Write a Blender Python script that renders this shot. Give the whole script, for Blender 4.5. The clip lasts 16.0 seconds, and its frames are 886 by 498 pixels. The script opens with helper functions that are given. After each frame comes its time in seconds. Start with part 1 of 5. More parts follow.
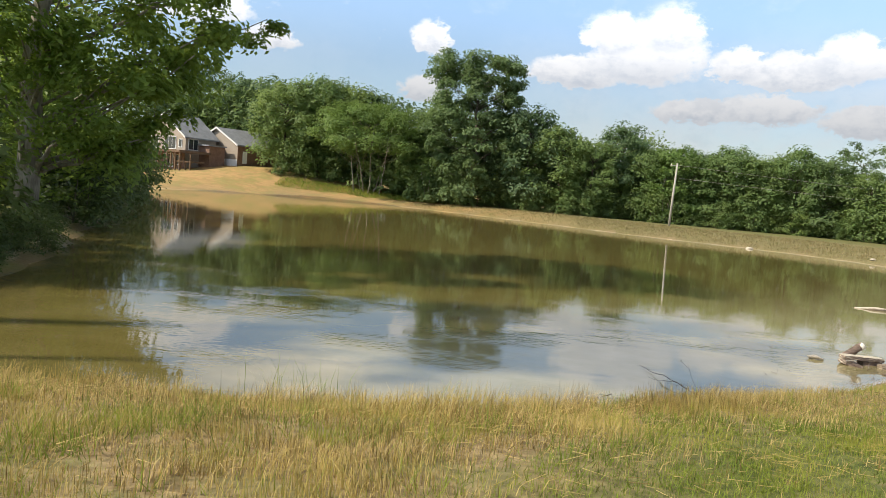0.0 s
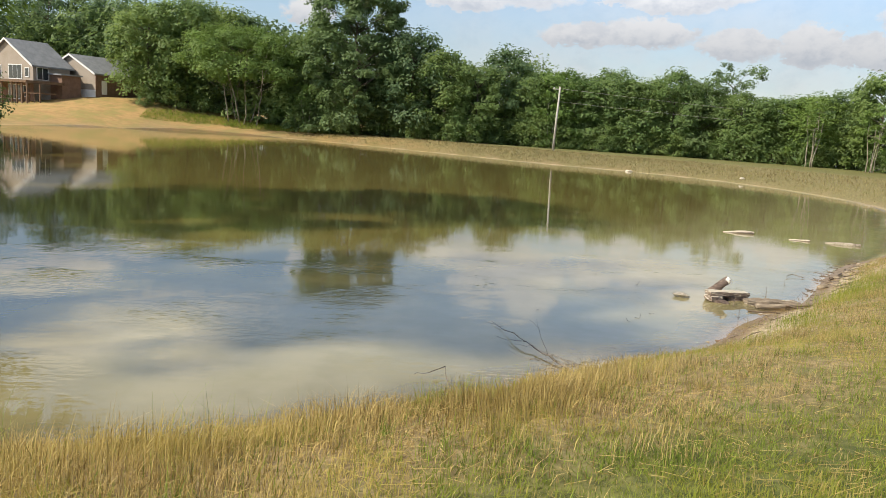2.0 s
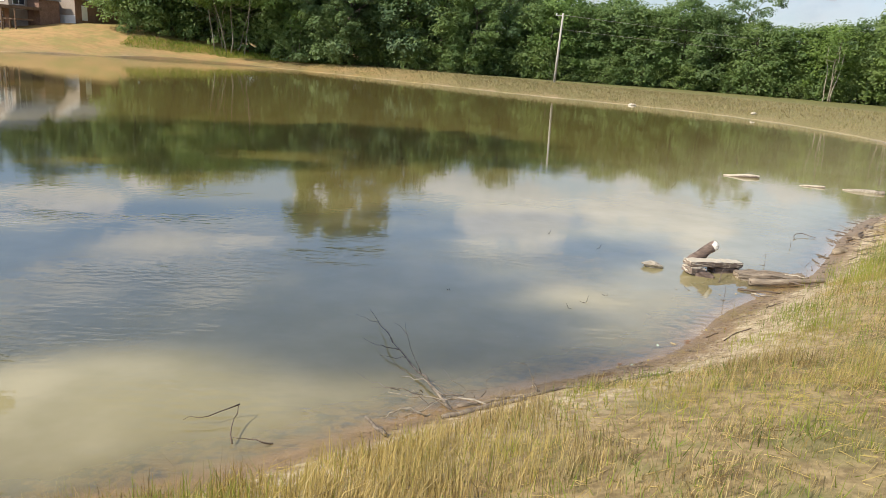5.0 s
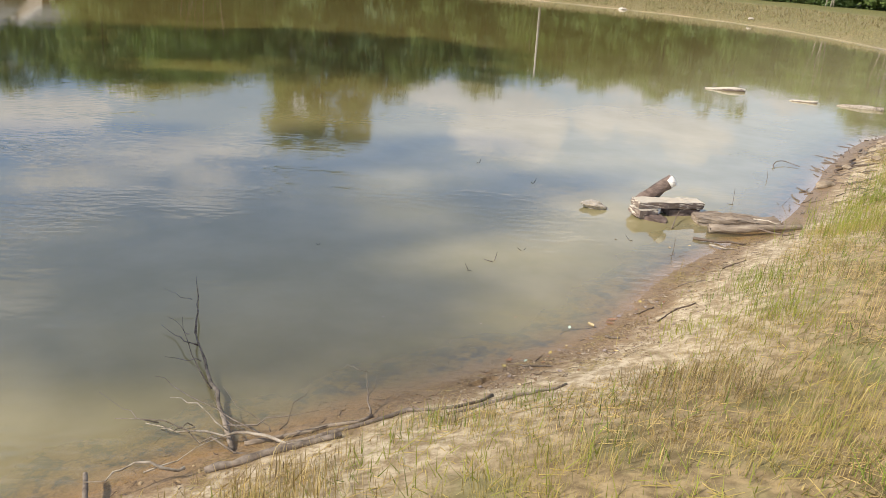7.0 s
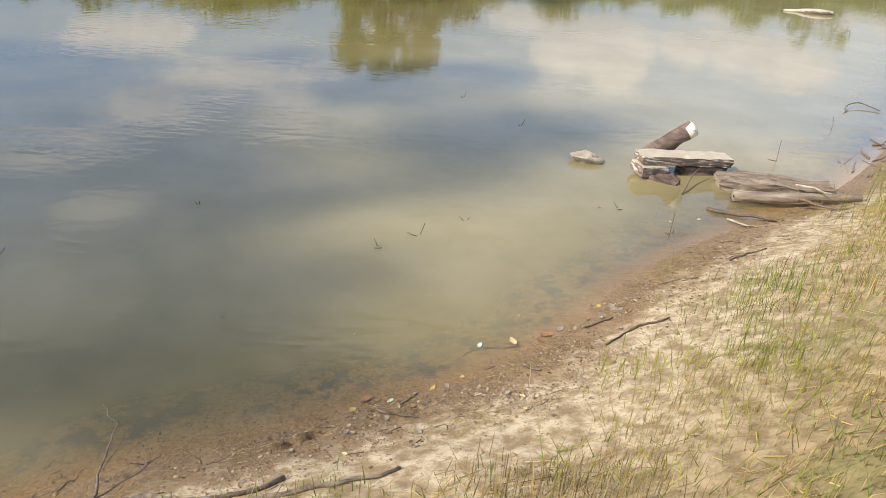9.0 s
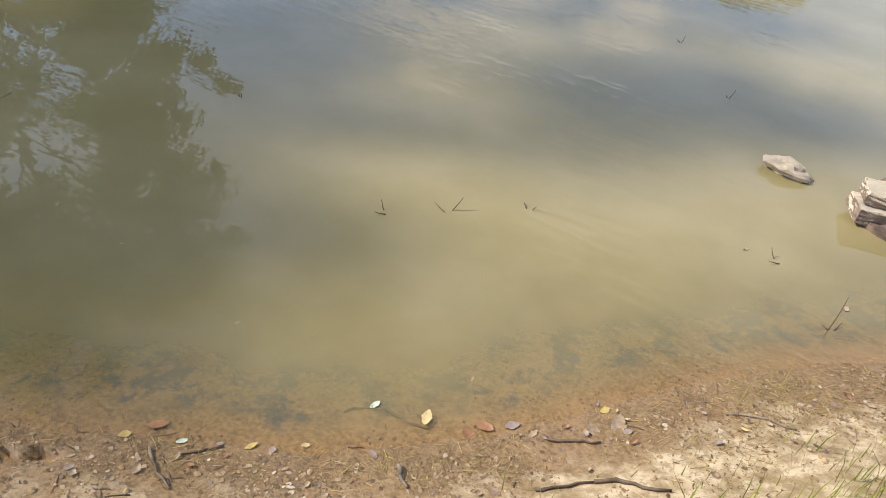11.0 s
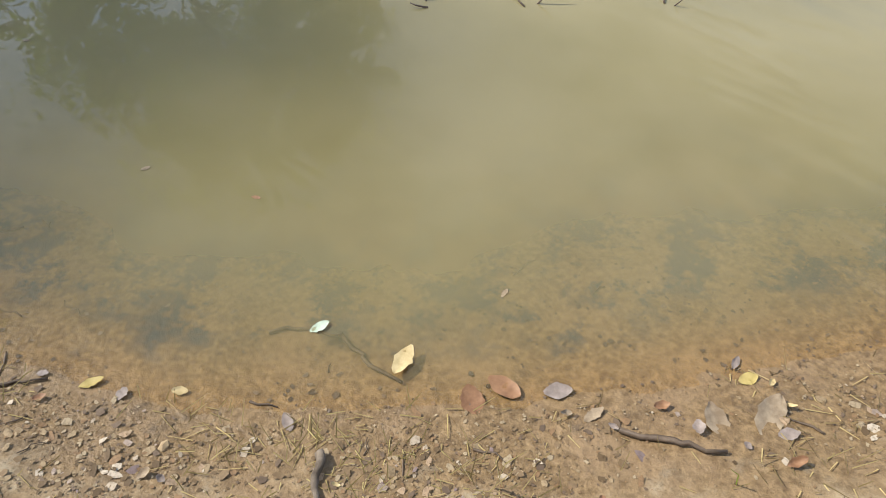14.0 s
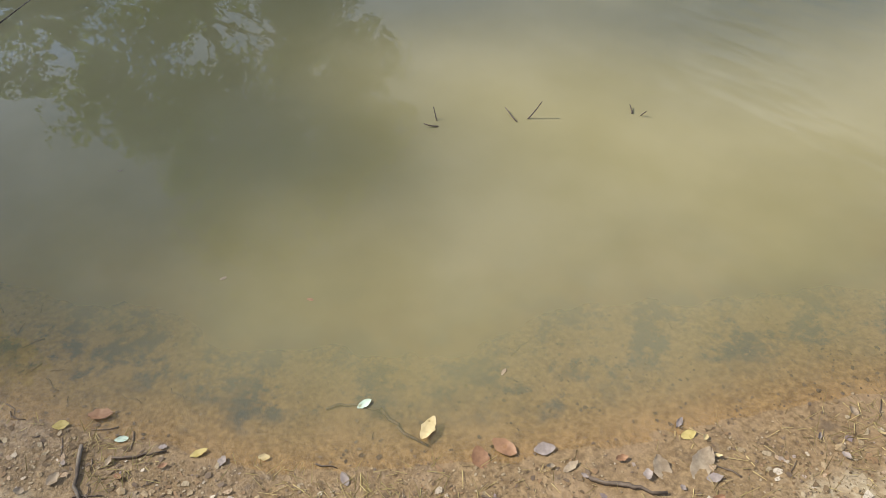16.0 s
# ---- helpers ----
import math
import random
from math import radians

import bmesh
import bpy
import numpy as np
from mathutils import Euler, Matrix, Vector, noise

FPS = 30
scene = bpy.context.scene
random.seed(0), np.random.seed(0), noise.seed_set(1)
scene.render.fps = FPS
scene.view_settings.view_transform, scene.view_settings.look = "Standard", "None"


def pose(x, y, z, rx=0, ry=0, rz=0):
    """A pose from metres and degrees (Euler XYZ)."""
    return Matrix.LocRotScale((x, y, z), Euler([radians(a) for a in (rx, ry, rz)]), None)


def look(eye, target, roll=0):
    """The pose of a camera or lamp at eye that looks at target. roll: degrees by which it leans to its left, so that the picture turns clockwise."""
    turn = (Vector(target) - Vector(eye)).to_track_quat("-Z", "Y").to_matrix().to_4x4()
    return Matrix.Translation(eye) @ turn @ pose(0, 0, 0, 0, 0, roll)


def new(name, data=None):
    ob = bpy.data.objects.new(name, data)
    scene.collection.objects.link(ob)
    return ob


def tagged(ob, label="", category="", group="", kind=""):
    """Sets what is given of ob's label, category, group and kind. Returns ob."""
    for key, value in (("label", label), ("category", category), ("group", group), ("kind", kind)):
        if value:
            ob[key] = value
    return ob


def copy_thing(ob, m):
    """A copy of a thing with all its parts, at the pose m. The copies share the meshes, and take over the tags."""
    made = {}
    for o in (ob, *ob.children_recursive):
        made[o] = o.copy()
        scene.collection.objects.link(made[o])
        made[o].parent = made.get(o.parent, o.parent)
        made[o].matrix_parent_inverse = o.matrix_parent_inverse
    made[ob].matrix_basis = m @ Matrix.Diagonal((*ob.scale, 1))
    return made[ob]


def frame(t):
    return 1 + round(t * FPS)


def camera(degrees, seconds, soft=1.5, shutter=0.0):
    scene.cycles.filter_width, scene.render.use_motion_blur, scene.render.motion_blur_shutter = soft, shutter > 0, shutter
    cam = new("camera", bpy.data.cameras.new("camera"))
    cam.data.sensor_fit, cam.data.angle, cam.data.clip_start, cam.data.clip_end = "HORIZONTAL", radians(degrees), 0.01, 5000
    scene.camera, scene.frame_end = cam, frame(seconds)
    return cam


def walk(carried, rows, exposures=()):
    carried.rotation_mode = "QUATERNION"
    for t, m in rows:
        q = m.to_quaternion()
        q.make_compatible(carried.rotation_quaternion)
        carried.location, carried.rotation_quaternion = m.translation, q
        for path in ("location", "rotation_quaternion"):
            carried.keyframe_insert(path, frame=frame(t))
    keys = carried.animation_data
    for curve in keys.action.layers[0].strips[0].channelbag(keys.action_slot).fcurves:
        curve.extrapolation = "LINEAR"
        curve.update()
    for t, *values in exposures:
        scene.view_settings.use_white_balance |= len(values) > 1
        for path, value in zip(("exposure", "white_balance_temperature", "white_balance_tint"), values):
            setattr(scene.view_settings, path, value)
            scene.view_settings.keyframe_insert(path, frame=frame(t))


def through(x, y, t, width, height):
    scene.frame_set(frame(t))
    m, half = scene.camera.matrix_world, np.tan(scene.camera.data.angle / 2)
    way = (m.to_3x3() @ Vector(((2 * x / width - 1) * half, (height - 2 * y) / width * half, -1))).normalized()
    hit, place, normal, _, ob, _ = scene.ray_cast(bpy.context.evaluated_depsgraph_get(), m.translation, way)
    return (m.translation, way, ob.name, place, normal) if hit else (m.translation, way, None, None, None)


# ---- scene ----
cam = camera(63.5, 16.0, 0.9)
PATH = [
    (0, (0.549, -1.461, 2.967), (0.389, 0.526, 2.802), 5.0),
    (0.5, (1.012, -0.751, 2.935), (1.082, 1.242, 2.784), 4.0),
    (1, (1.189, -0.197, 3.006), (1.214, 1.784, 2.73), 2.9),
    (1.5, (1.469, 0.52, 3.025), (1.536, 2.498, 2.738), 2.7),
    (2, (1.663, 0.73, 3.111), (1.806, 2.696, 2.771), 3.8),
    (2.5, (1.971, 1.249, 3.092), (2.127, 3.206, 2.71), 2.7),
    (3, (2.438, 2.185, 3.06), (2.709, 4.111, 2.597), 5.4),
    (5.3, (3.792, 4.374, 2.912), (3.914, 6.298, 2.381), 4.1),
    (5.5, (3.935, 4.611, 2.911), (4.108, 6.529, 2.373), 5.6),
    (6, (4.332, 5.129, 2.848), (4.567, 7.036, 2.294), 5.2),
    (6.5, (4.699, 5.55, 2.849), (4.923, 7.417, 2.167), 4.8),
    (7, (4.986, 6.113, 2.773), (5.145, 7.96, 2.023), 4.5),
    (7.5, (5.374, 6.645, 2.686), (5.434, 8.468, 1.866), 3.5),
    (8, (5.63, 7.103, 2.583), (5.702, 8.919, 1.749), 4.1),
    (8.2, (5.778, 7.249, 2.561), (5.843, 9.059, 1.712), 3.5),
    (10.3, (7.302, 9.113, 2.36), (6.839, 10.702, 1.237), 7.4),
    (10.5, (7.453, 9.33, 2.337), (6.875, 10.873, 1.203), 6.9),
    (11, (7.541, 9.743, 2.253), (6.83, 11.162, 1.036), 8.1),
    (11.5, (7.668, 10.138, 2.19), (6.855, 11.398, 0.867), 3.4),
    (12, (7.685, 10.465, 2.03), (6.779, 11.543, 0.61), 1.1),
    (12.5, (7.497, 10.679, 1.817), (6.543, 11.73, 0.408), -4.0),
    (13, (7.444, 10.815, 1.565), (6.495, 11.808, 0.111), 2.1),
    (13.5, (7.402, 10.87, 1.399), (6.546, 11.799, -0.152), 5.7),
    (14, (7.37, 10.878, 1.374), (6.493, 11.792, -0.174), -0.6),
    (14.5, (7.396, 10.891, 1.532), (6.482, 11.778, -0.01), -3.3),
    (15, (7.471, 10.879, 1.754), (6.548, 11.775, 0.223), -6.1),
    (15.5, (7.473, 10.794, 1.835), (6.511, 11.697, 0.332), -4.3),
    (16, (7.533, 10.78, 1.919), (6.571, 11.687, 0.419), -5.1),
]
EXPOSURES = [(0, 0.19, 6600, 10), (3, 0.2, 6550, 10), (6, 0.24, 6280, 14), (8, 0.26, 6280, 15), (11.5, 0.32, 6450, 15), (13.5, 0.27, 6150, 11), (16, 0.25, 6050, 10)]
walk(cam, [(t, look(eye, target, roll)) for t, eye, target, roll in PATH], EXPOSURES)

# ---- sky, clouds and sun ----
SUN_AZ, SUN_EL = 112.0, 41.0          # degrees to the left of +y, and above the horizon


def bearing(az, el):
    """The unit way towards a place in the sky, az degrees to the left of +y."""
    a, e = radians(az), radians(el)
    return Vector((-math.sin(a) * math.cos(e), math.cos(a) * math.cos(e), math.sin(e)))


class Nodes:
    """A node tree that is written from left to right."""

    def __init__(self, tree):
        self.tree = tree
        tree.nodes.clear()

    def add(self, kind, ins=None, **props):
        node = self.tree.nodes.new(kind)
        for key, value in props.items():
            setattr(node, key, value)
        for key, value in (ins or {}).items():
            if isinstance(value, bpy.types.NodeSocket):
                self.tree.links.new(value, node.inputs[key])
            else:
                node.inputs[key].default_value = value
        return node

    def math(self, op, a, b=0.0, c=0.0, clamp=False):
        return self.add("ShaderNodeMath", {0: a, 1: b, 2: c}, operation=op, use_clamp=clamp).outputs[0]

    def vec(self, op, a, b=(0, 0, 0)):
        node = self.add("ShaderNodeVectorMath", {0: a, 1: b}, operation=op)
        return node.outputs["Value"] if op in ("LENGTH", "DOT_PRODUCT", "DISTANCE") else node.outputs[0]

    def ramp(self, x, lo, hi, a=0.0, b=1.0):
        return self.add("ShaderNodeMapRange", {0: x, 1: lo, 2: hi, 3: a, 4: b}, interpolation_type="SMOOTHSTEP").outputs[0]

    def noise(self, at, scale, detail=4.0, rough=0.55, colour=False):
        node = self.add("ShaderNodeTexNoise", {"Vector": at, "Scale": scale, "Detail": detail, "Roughness": rough})
        return node.outputs["Color" if colour else "Fac"]

    def mix(self, fac, a, b):
        return self.add("ShaderNodeMix", {0: fac, 6: a, 7: b}, data_type="RGBA").outputs[2]

    def shade(self, fac, a, b):
        return self.add("ShaderNodeMixShader", {0: fac, 1: a, 2: b}).outputs[0]


def make_world():
    world = bpy.data.worlds.new("sky")
    scene.world = world
    world.use_nodes = True
    n = Nodes(world.node_tree)
    way = n.add("ShaderNodeTexCoord").outputs["Generated"]
    xyz = n.add("ShaderNodeSeparateXYZ", {0: way}).outputs
    az = n.math("MULTIPLY", n.math("ARCTAN2", n.math("MULTIPLY", xyz[0], -1.0), xyz[1]), 57.2958)
    el = n.math("MULTIPLY", n.math("ARCSINE", xyz[2]), 57.2958)
    # the open field of cloud high overhead
    depth = n.math("ADD", n.math("MAXIMUM", xyz[2], 0.0), 0.16)
    flat = n.add("ShaderNodeCombineXYZ", {0: n.math("DIVIDE", xyz[0], depth), 1: n.math("DIVIDE", xyz[1], depth), 2: 0.0}).outputs[0]
    field = n.noise(n.vec("ADD", flat, (3.7, 1.9, 0.0)), 2.0, 7.0, 0.58)
    field = n.math("MULTIPLY", n.ramp(field, 0.33, 0.56), n.ramp(el, 20.0, 34.0))
    # heaps of cumulus: bearing, height, half width and half height in degrees
    heaps = ((-9.6, 10.9, 4.6, 3.3), (-11.3, 12.9, 2.5, 2.3), (-7.0, 12.4, 2.4, 2.1), (-4.6, 9.7, 4.0, 1.8), (-16.3, 10.5, 2.2, 1.7), (-20, 10.0, 3.8, 1.9), (-23.7, 10.8, 2.7, 2.3),
             (-18.5, 7.5, 3.6, 1.6), (-13.5, 7.2, 3.4, 1.2), (-25, 6.8, 3.0, 1.7), (-29.6, 6.8, 2.3, 2.1), (-33.6, 6.4, 3.0, 1.7), (-39, 8.5, 5.0, 2.4), (19.3, 10.0, 2.3, 1.2), (6.9, 11.3, 1.6, 1.7),
             (7.3, 7.6, 1.9, 1.6), (14, 14.6, 6.0, 0.9), (18.5, 14.8, 5.5, 1.9), (24.5, 17.0, 5.5, 2.0), (25.5, 11.8, 5.0, 1.9), (14.5, 16.6, 3.2, 1.5), (-16, 17.2, 6.0, 1.7), (-27, 17.4, 7.0, 2.0),
             (31.5, 19.5, 5.5, 2.0), (15.5, 18.6, 4.0, 1.5), (29.5, 24.0, 4.5, 2.0))
    place2 = n.add("ShaderNodeCombineXYZ", {0: az, 1: n.math("MULTIPLY", el, 1.35), 2: 0.0}).outputs[0]
    billow = n.math("SUBTRACT", n.noise(place2, 0.30, 7.0, 0.62), 0.5)
    puff = n.math("SUBTRACT", n.noise(place2, 1.1, 4.0, 0.6), 0.5)
    bent = n.math("MULTIPLY_ADD", puff, 2.2, az)
    risen = n.math("MULTIPLY_ADD", puff, -1.3, el)
    heap, under = 0.0, 0.0
    for a, e, wide, high in heaps:
        wide, high = wide * (1.28 if e < 14 else 1.12), high * 1.15
        v = n.math("DIVIDE", n.math("SUBTRACT", risen, e), high)
        down = n.math("MULTIPLY", n.math("MINIMUM", v, 0.0), 0.55)       # flat bases
        far = n.add("ShaderNodeCombineXYZ", {0: n.math("DIVIDE", n.math("SUBTRACT", bent, a), wide), 1: n.math("ADD", v, down), 2: 0.0}).outputs[0]
        near = n.math("SUBTRACT", 1.0, n.vec("LENGTH", far))
        heap = n.math("MAXIMUM", near, heap)
        under = n.math("MAXIMUM", n.math("MULTIPLY", n.ramp(near, 0.05, 0.5), n.ramp(v, -0.75, 0.35, 1.0, 0.0)), under)
    total = n.math("MULTIPLY_ADD", billow, 0.9, heap)
    mask = n.math("MAXIMUM", n.add("ShaderNodeMix", {0: n.ramp(el, 12.0, 17.0), 2: n.ramp(total, 0.10, 0.36), 3: n.ramp(total, -0.12, 0.72)}).outputs[0], field)
    veil = n.math("MULTIPLY", n.ramp(el, 5.0, 15.0, 0.7, 0.06), n.math("MULTIPLY", n.ramp(az, -12.0, 6.0, 1.0, 0.35), n.ramp(n.noise(place2, 0.12, 5.0, 0.6), 0.3, 0.7, 0.4, 1.0)))
    mask = n.math("MAXIMUM", mask, veil)
    grey = n.math("ADD", n.math("MULTIPLY", under, 0.8), n.math("MULTIPLY", n.ramp(n.math("ADD", billow, n.math("MULTIPLY", puff, 0.5)), -0.08, 0.2), n.ramp(el, 9.0, 26.0, 0.4, 0.6)), clamp=True)
    cloud = n.mix(grey, (0.96, 0.97, 1.0, 1), (0.63, 0.685, 0.78, 1))
    sky = n.add("ShaderNodeTexSky", sky_type="NISHITA", sun_disc=False, sun_elevation=radians(SUN_EL), sun_rotation=radians(-SUN_AZ),
                air_density=1.0, dust_density=0.4, ozone_density=1.6).outputs[0]
    clear = n.add("ShaderNodeBackground", {0: sky, 1: n.math("MULTIPLY", n.math("ADD", n.ramp(el, 0.0, 12.0, 0.095, 0.135), n.ramp(el, 9.0, 16.0, 0.0, 0.075)), n.ramp(el, 24.0, 42.0, 1.0, 0.42))})
    white = n.add("ShaderNodeBackground", {0: cloud, 1: n.math("MULTIPLY", n.ramp(el, 6.0, 15.0, 0.62, 1.2), n.ramp(el, 24.0, 42.0, 1.0, 0.45))})
    n.add("ShaderNodeOutputWorld", {0: n.shade(n.math("MULTIPLY", mask, 0.96), clear.outputs[0], white.outputs[0])})


make_world()
sun = new("sun", bpy.data.lights.new("sun", "SUN"))
sun.data.energy, sun.data.angle, sun.data.color = 4.9, radians(1.8), (1.0, 0.91, 0.76)
sun.matrix_world = look((0, 0, 60), Vector((0, 0, 60)) - bearing(SUN_AZ, SUN_EL))


# ---- materials ----
def material(name):
    m = bpy.data.materials.new(name)
    m.use_nodes = True
    return m, Nodes(m.node_tree)


def finish(n, colour, rough=0.8, bump=None, strength=0.4, distance=0.02, metal=0.0, spec=0.4):
    ins = {"Base Color": colour, "Roughness": rough, "Metallic": metal, "Specular IOR Level": spec}
    if bump is not None:
        ins["Normal"] = n.add("ShaderNodeBump", {"Height": bump, "Strength": strength, "Distance": distance}).outputs[0]
    return n.add("ShaderNodeOutputMaterial", {0: n.add("ShaderNodeBsdfPrincipled", ins).outputs[0]})


def place(n):
    return n.add("ShaderNodeTexCoord").outputs["Object"]


def world_place(n):
    return n.add("ShaderNodeNewGeometry").outputs["Position"]


def rough_matter(name, dark, light, scale, rough=0.85, bump=0.5, distance=0.01, stretch=(1, 1, 1)):
    """A plain matter with grain and larger stains."""
    m, n = material(name)
    at = n.vec("MULTIPLY", place(n), stretch)
    rnd = n.add("ShaderNodeObjectInfo").outputs["Random"]
    at = n.vec("ADD", at, n.add("ShaderNodeCombineXYZ", {0: n.math("MULTIPLY", rnd, 37.0)}).outputs[0])
    fine, large = n.noise(at, scale, 6, 0.65), n.noise(at, scale * 0.17, 3, 0.5)
    colour = n.mix(n.ramp(n.math("ADD", n.math("MULTIPLY", fine, 0.6), n.math("MULTIPLY", large, 0.4)), 0.33, 0.67), (*dark, 1), (*light, 1))
    finish(n, colour, rough, fine, bump, distance)
    return m


def leaf_matter(name, dark, light, yellow, through=0.4, rough=0.5):
    """Leaves: each its own green, lit through from behind."""
    m, n = material(name)
    geo = n.add("ShaderNodeNewGeometry")
    one = geo.outputs["Random Per Island"]
    tree = n.add("ShaderNodeObjectInfo").outputs["Random"]
    patch = n.noise(geo.outputs["Position"], 0.45, 3, 0.6)
    colour = n.mix(one, (*dark, 1), (*light, 1))
    colour = n.mix(n.math("MULTIPLY", n.ramp(n.math("ADD", tree, n.math("MULTIPLY", patch, 0.6)), 0.55, 1.5), 0.8), colour, (*yellow, 1))
    front = n.add("ShaderNodeBsdfPrincipled", {"Base Color": colour, "Roughness": rough, "Specular IOR Level": 0.35})
    back = n.add("ShaderNodeBsdfTranslucent", {0: n.mix(0.5, colour, (*yellow, 1))})
    n.add("ShaderNodeOutputMaterial", {0: n.shade(through, front.outputs[0], back.outputs[0])})
    return m


def grass_matter(name, tones, through=0.35):
    m, n = material(name)
    geo = n.add("ShaderNodeNewGeometry")
    one, patch = geo.outputs["Random Per Island"], n.noise(geo.outputs["Position"], 0.9, 4, 0.6)
    colour = n.mix(one, (*tones[0], 1), (*tones[1], 1))
    colour = n.mix(n.ramp(patch, 0.42, 0.66, 0.0, 0.75), colour, (*tones[2], 1))
    front = n.add("ShaderNodeBsdfPrincipled", {"Base Color": colour, "Roughness": 0.6, "Specular IOR Level": 0.25})
    back = n.add("ShaderNodeBsdfTranslucent", {0: colour})
    n.add("ShaderNodeOutputMaterial", {0: n.shade(through, front.outputs[0], back.outputs[0])})
    return m


def make_ground_matter():
    m, n = material("bank soil")
    at = world_place(n)
    shore = n.add("ShaderNodeAttribute", attribute_name="shore").outputs["Fac"]
    lawn = n.add("ShaderNodeAttribute", attribute_name="lawn").outputs["Fac"]
    green = n.add("ShaderNodeAttribute", attribute_name="green").outputs["Fac"]
    grain, clod, blot = n.noise(at, 55, 6, 0.7), n.noise(at, 9, 5, 0.65), n.noise(at, 1.7, 5, 0.6)
    edge = n.math("ADD", shore, n.math("MULTIPLY", n.math("SUBTRACT", clod, 0.5), 0.55))
    edge = n.math("ADD", edge, n.math("MULTIPLY", n.math("SUBTRACT", blot, 0.5), 0.5))
    mud = n.mix(n.ramp(grain, 0.3, 0.7), (0.135, 0.084, 0.037, 1), (0.31, 0.213, 0.108, 1))
    mud = n.mix(n.ramp(n.noise(at, 4.2, 5, 0.7), 0.45, 0.65, 0, 0.55), mud, (0.30, 0.205, 0.115, 1))
    mud = n.mix(n.ramp(clod, 0.56, 0.7, 0, 0.6), mud, (0.085, 0.062, 0.042, 1))
    pale = n.mix(n.ramp(clod, 0.35, 0.65), (0.26, 0.19, 0.10, 1), (0.55, 0.46, 0.315, 1))
    pale = n.mix(n.ramp(grain, 0.55, 0.75, 0, 0.45), pale, (0.24, 0.18, 0.10, 1))
    crumb = n.noise(at, 24, 5, 0.75)
    pale = n.mix(n.ramp(crumb, 0.5, 0.62, 0, 0.7), pale, (0.25, 0.185, 0.10, 1))
    mud = n.mix(n.math("MULTIPLY", n.ramp(crumb, 0.5, 0.65, 0, 0.55), n.ramp(edge, -0.15, 0.15, 0.35, 1.0)), mud, (0.12, 0.075, 0.036, 1))
    straw = n.mix(n.ramp(clod, 0.3, 0.7), (0.17, 0.12, 0.055, 1), (0.40, 0.30, 0.15, 1))
    straw = n.mix(n.ramp(blot, 0.5, 0.66, 0, 0.55), straw, (0.15, 0.16, 0.05, 1))
    turf = n.mix(n.ramp(clod, 0.3, 0.7), (0.06, 0.08, 0.015, 1), (0.17, 0.18, 0.04, 1))
    turf = n.mix(n.ramp(blot, 0.56, 0.72, 0, 0.6), turf, (0.32, 0.26, 0.13, 1))
    seeded = n.mix(n.ramp(n.noise(at, 0.35, 5, 0.65), 0.4, 0.62), (0.45, 0.285, 0.115, 1), (0.30, 0.245, 0.08, 1))
    worn = n.ramp(n.noise(n.vec("MULTIPLY", at, (0.5, 1.6, 1.0)), 1.1, 6, 0.7), 0.46, 0.62, 0, 0.6)
    seeded = n.mix(worn, seeded, (0.31, 0.185, 0.075, 1))
    rot = n.math("MULTIPLY", n.ramp(n.noise(n.vec("ADD", at, (7.0, 3.0, 0.0)), 5.5, 6, 0.74), 0.45, 0.57, 0.0, 1.0), n.ramp(edge, -0.3, -0.08, 1.0, 0.0))
    mud = n.mix(rot, mud, (0.042, 0.052, 0.068, 1))
    colour = n.mix(n.ramp(edge, 0.18, 0.48), mud, pale)
    colour = n.mix(n.ramp(edge, 0.9, 1.9), colour, straw)
    colour = n.mix(green, colour, turf)
    colour = n.mix(lawn, colour, seeded)
    rough = n.ramp(edge, 0.05, 0.5, 0.42, 0.92)
    high = n.math("SUBTRACT", n.math("MULTIPLY_ADD", clod, 1.0, n.math("MULTIPLY", grain, 0.5)), n.math("MULTIPLY", crumb, 0.5))
    high = n.math("MULTIPLY", high, n.ramp(edge, -0.15, 0.2, 0.35, 1.0))
    finish(n, colour, rough, high, 0.6, 0.014)
    return m


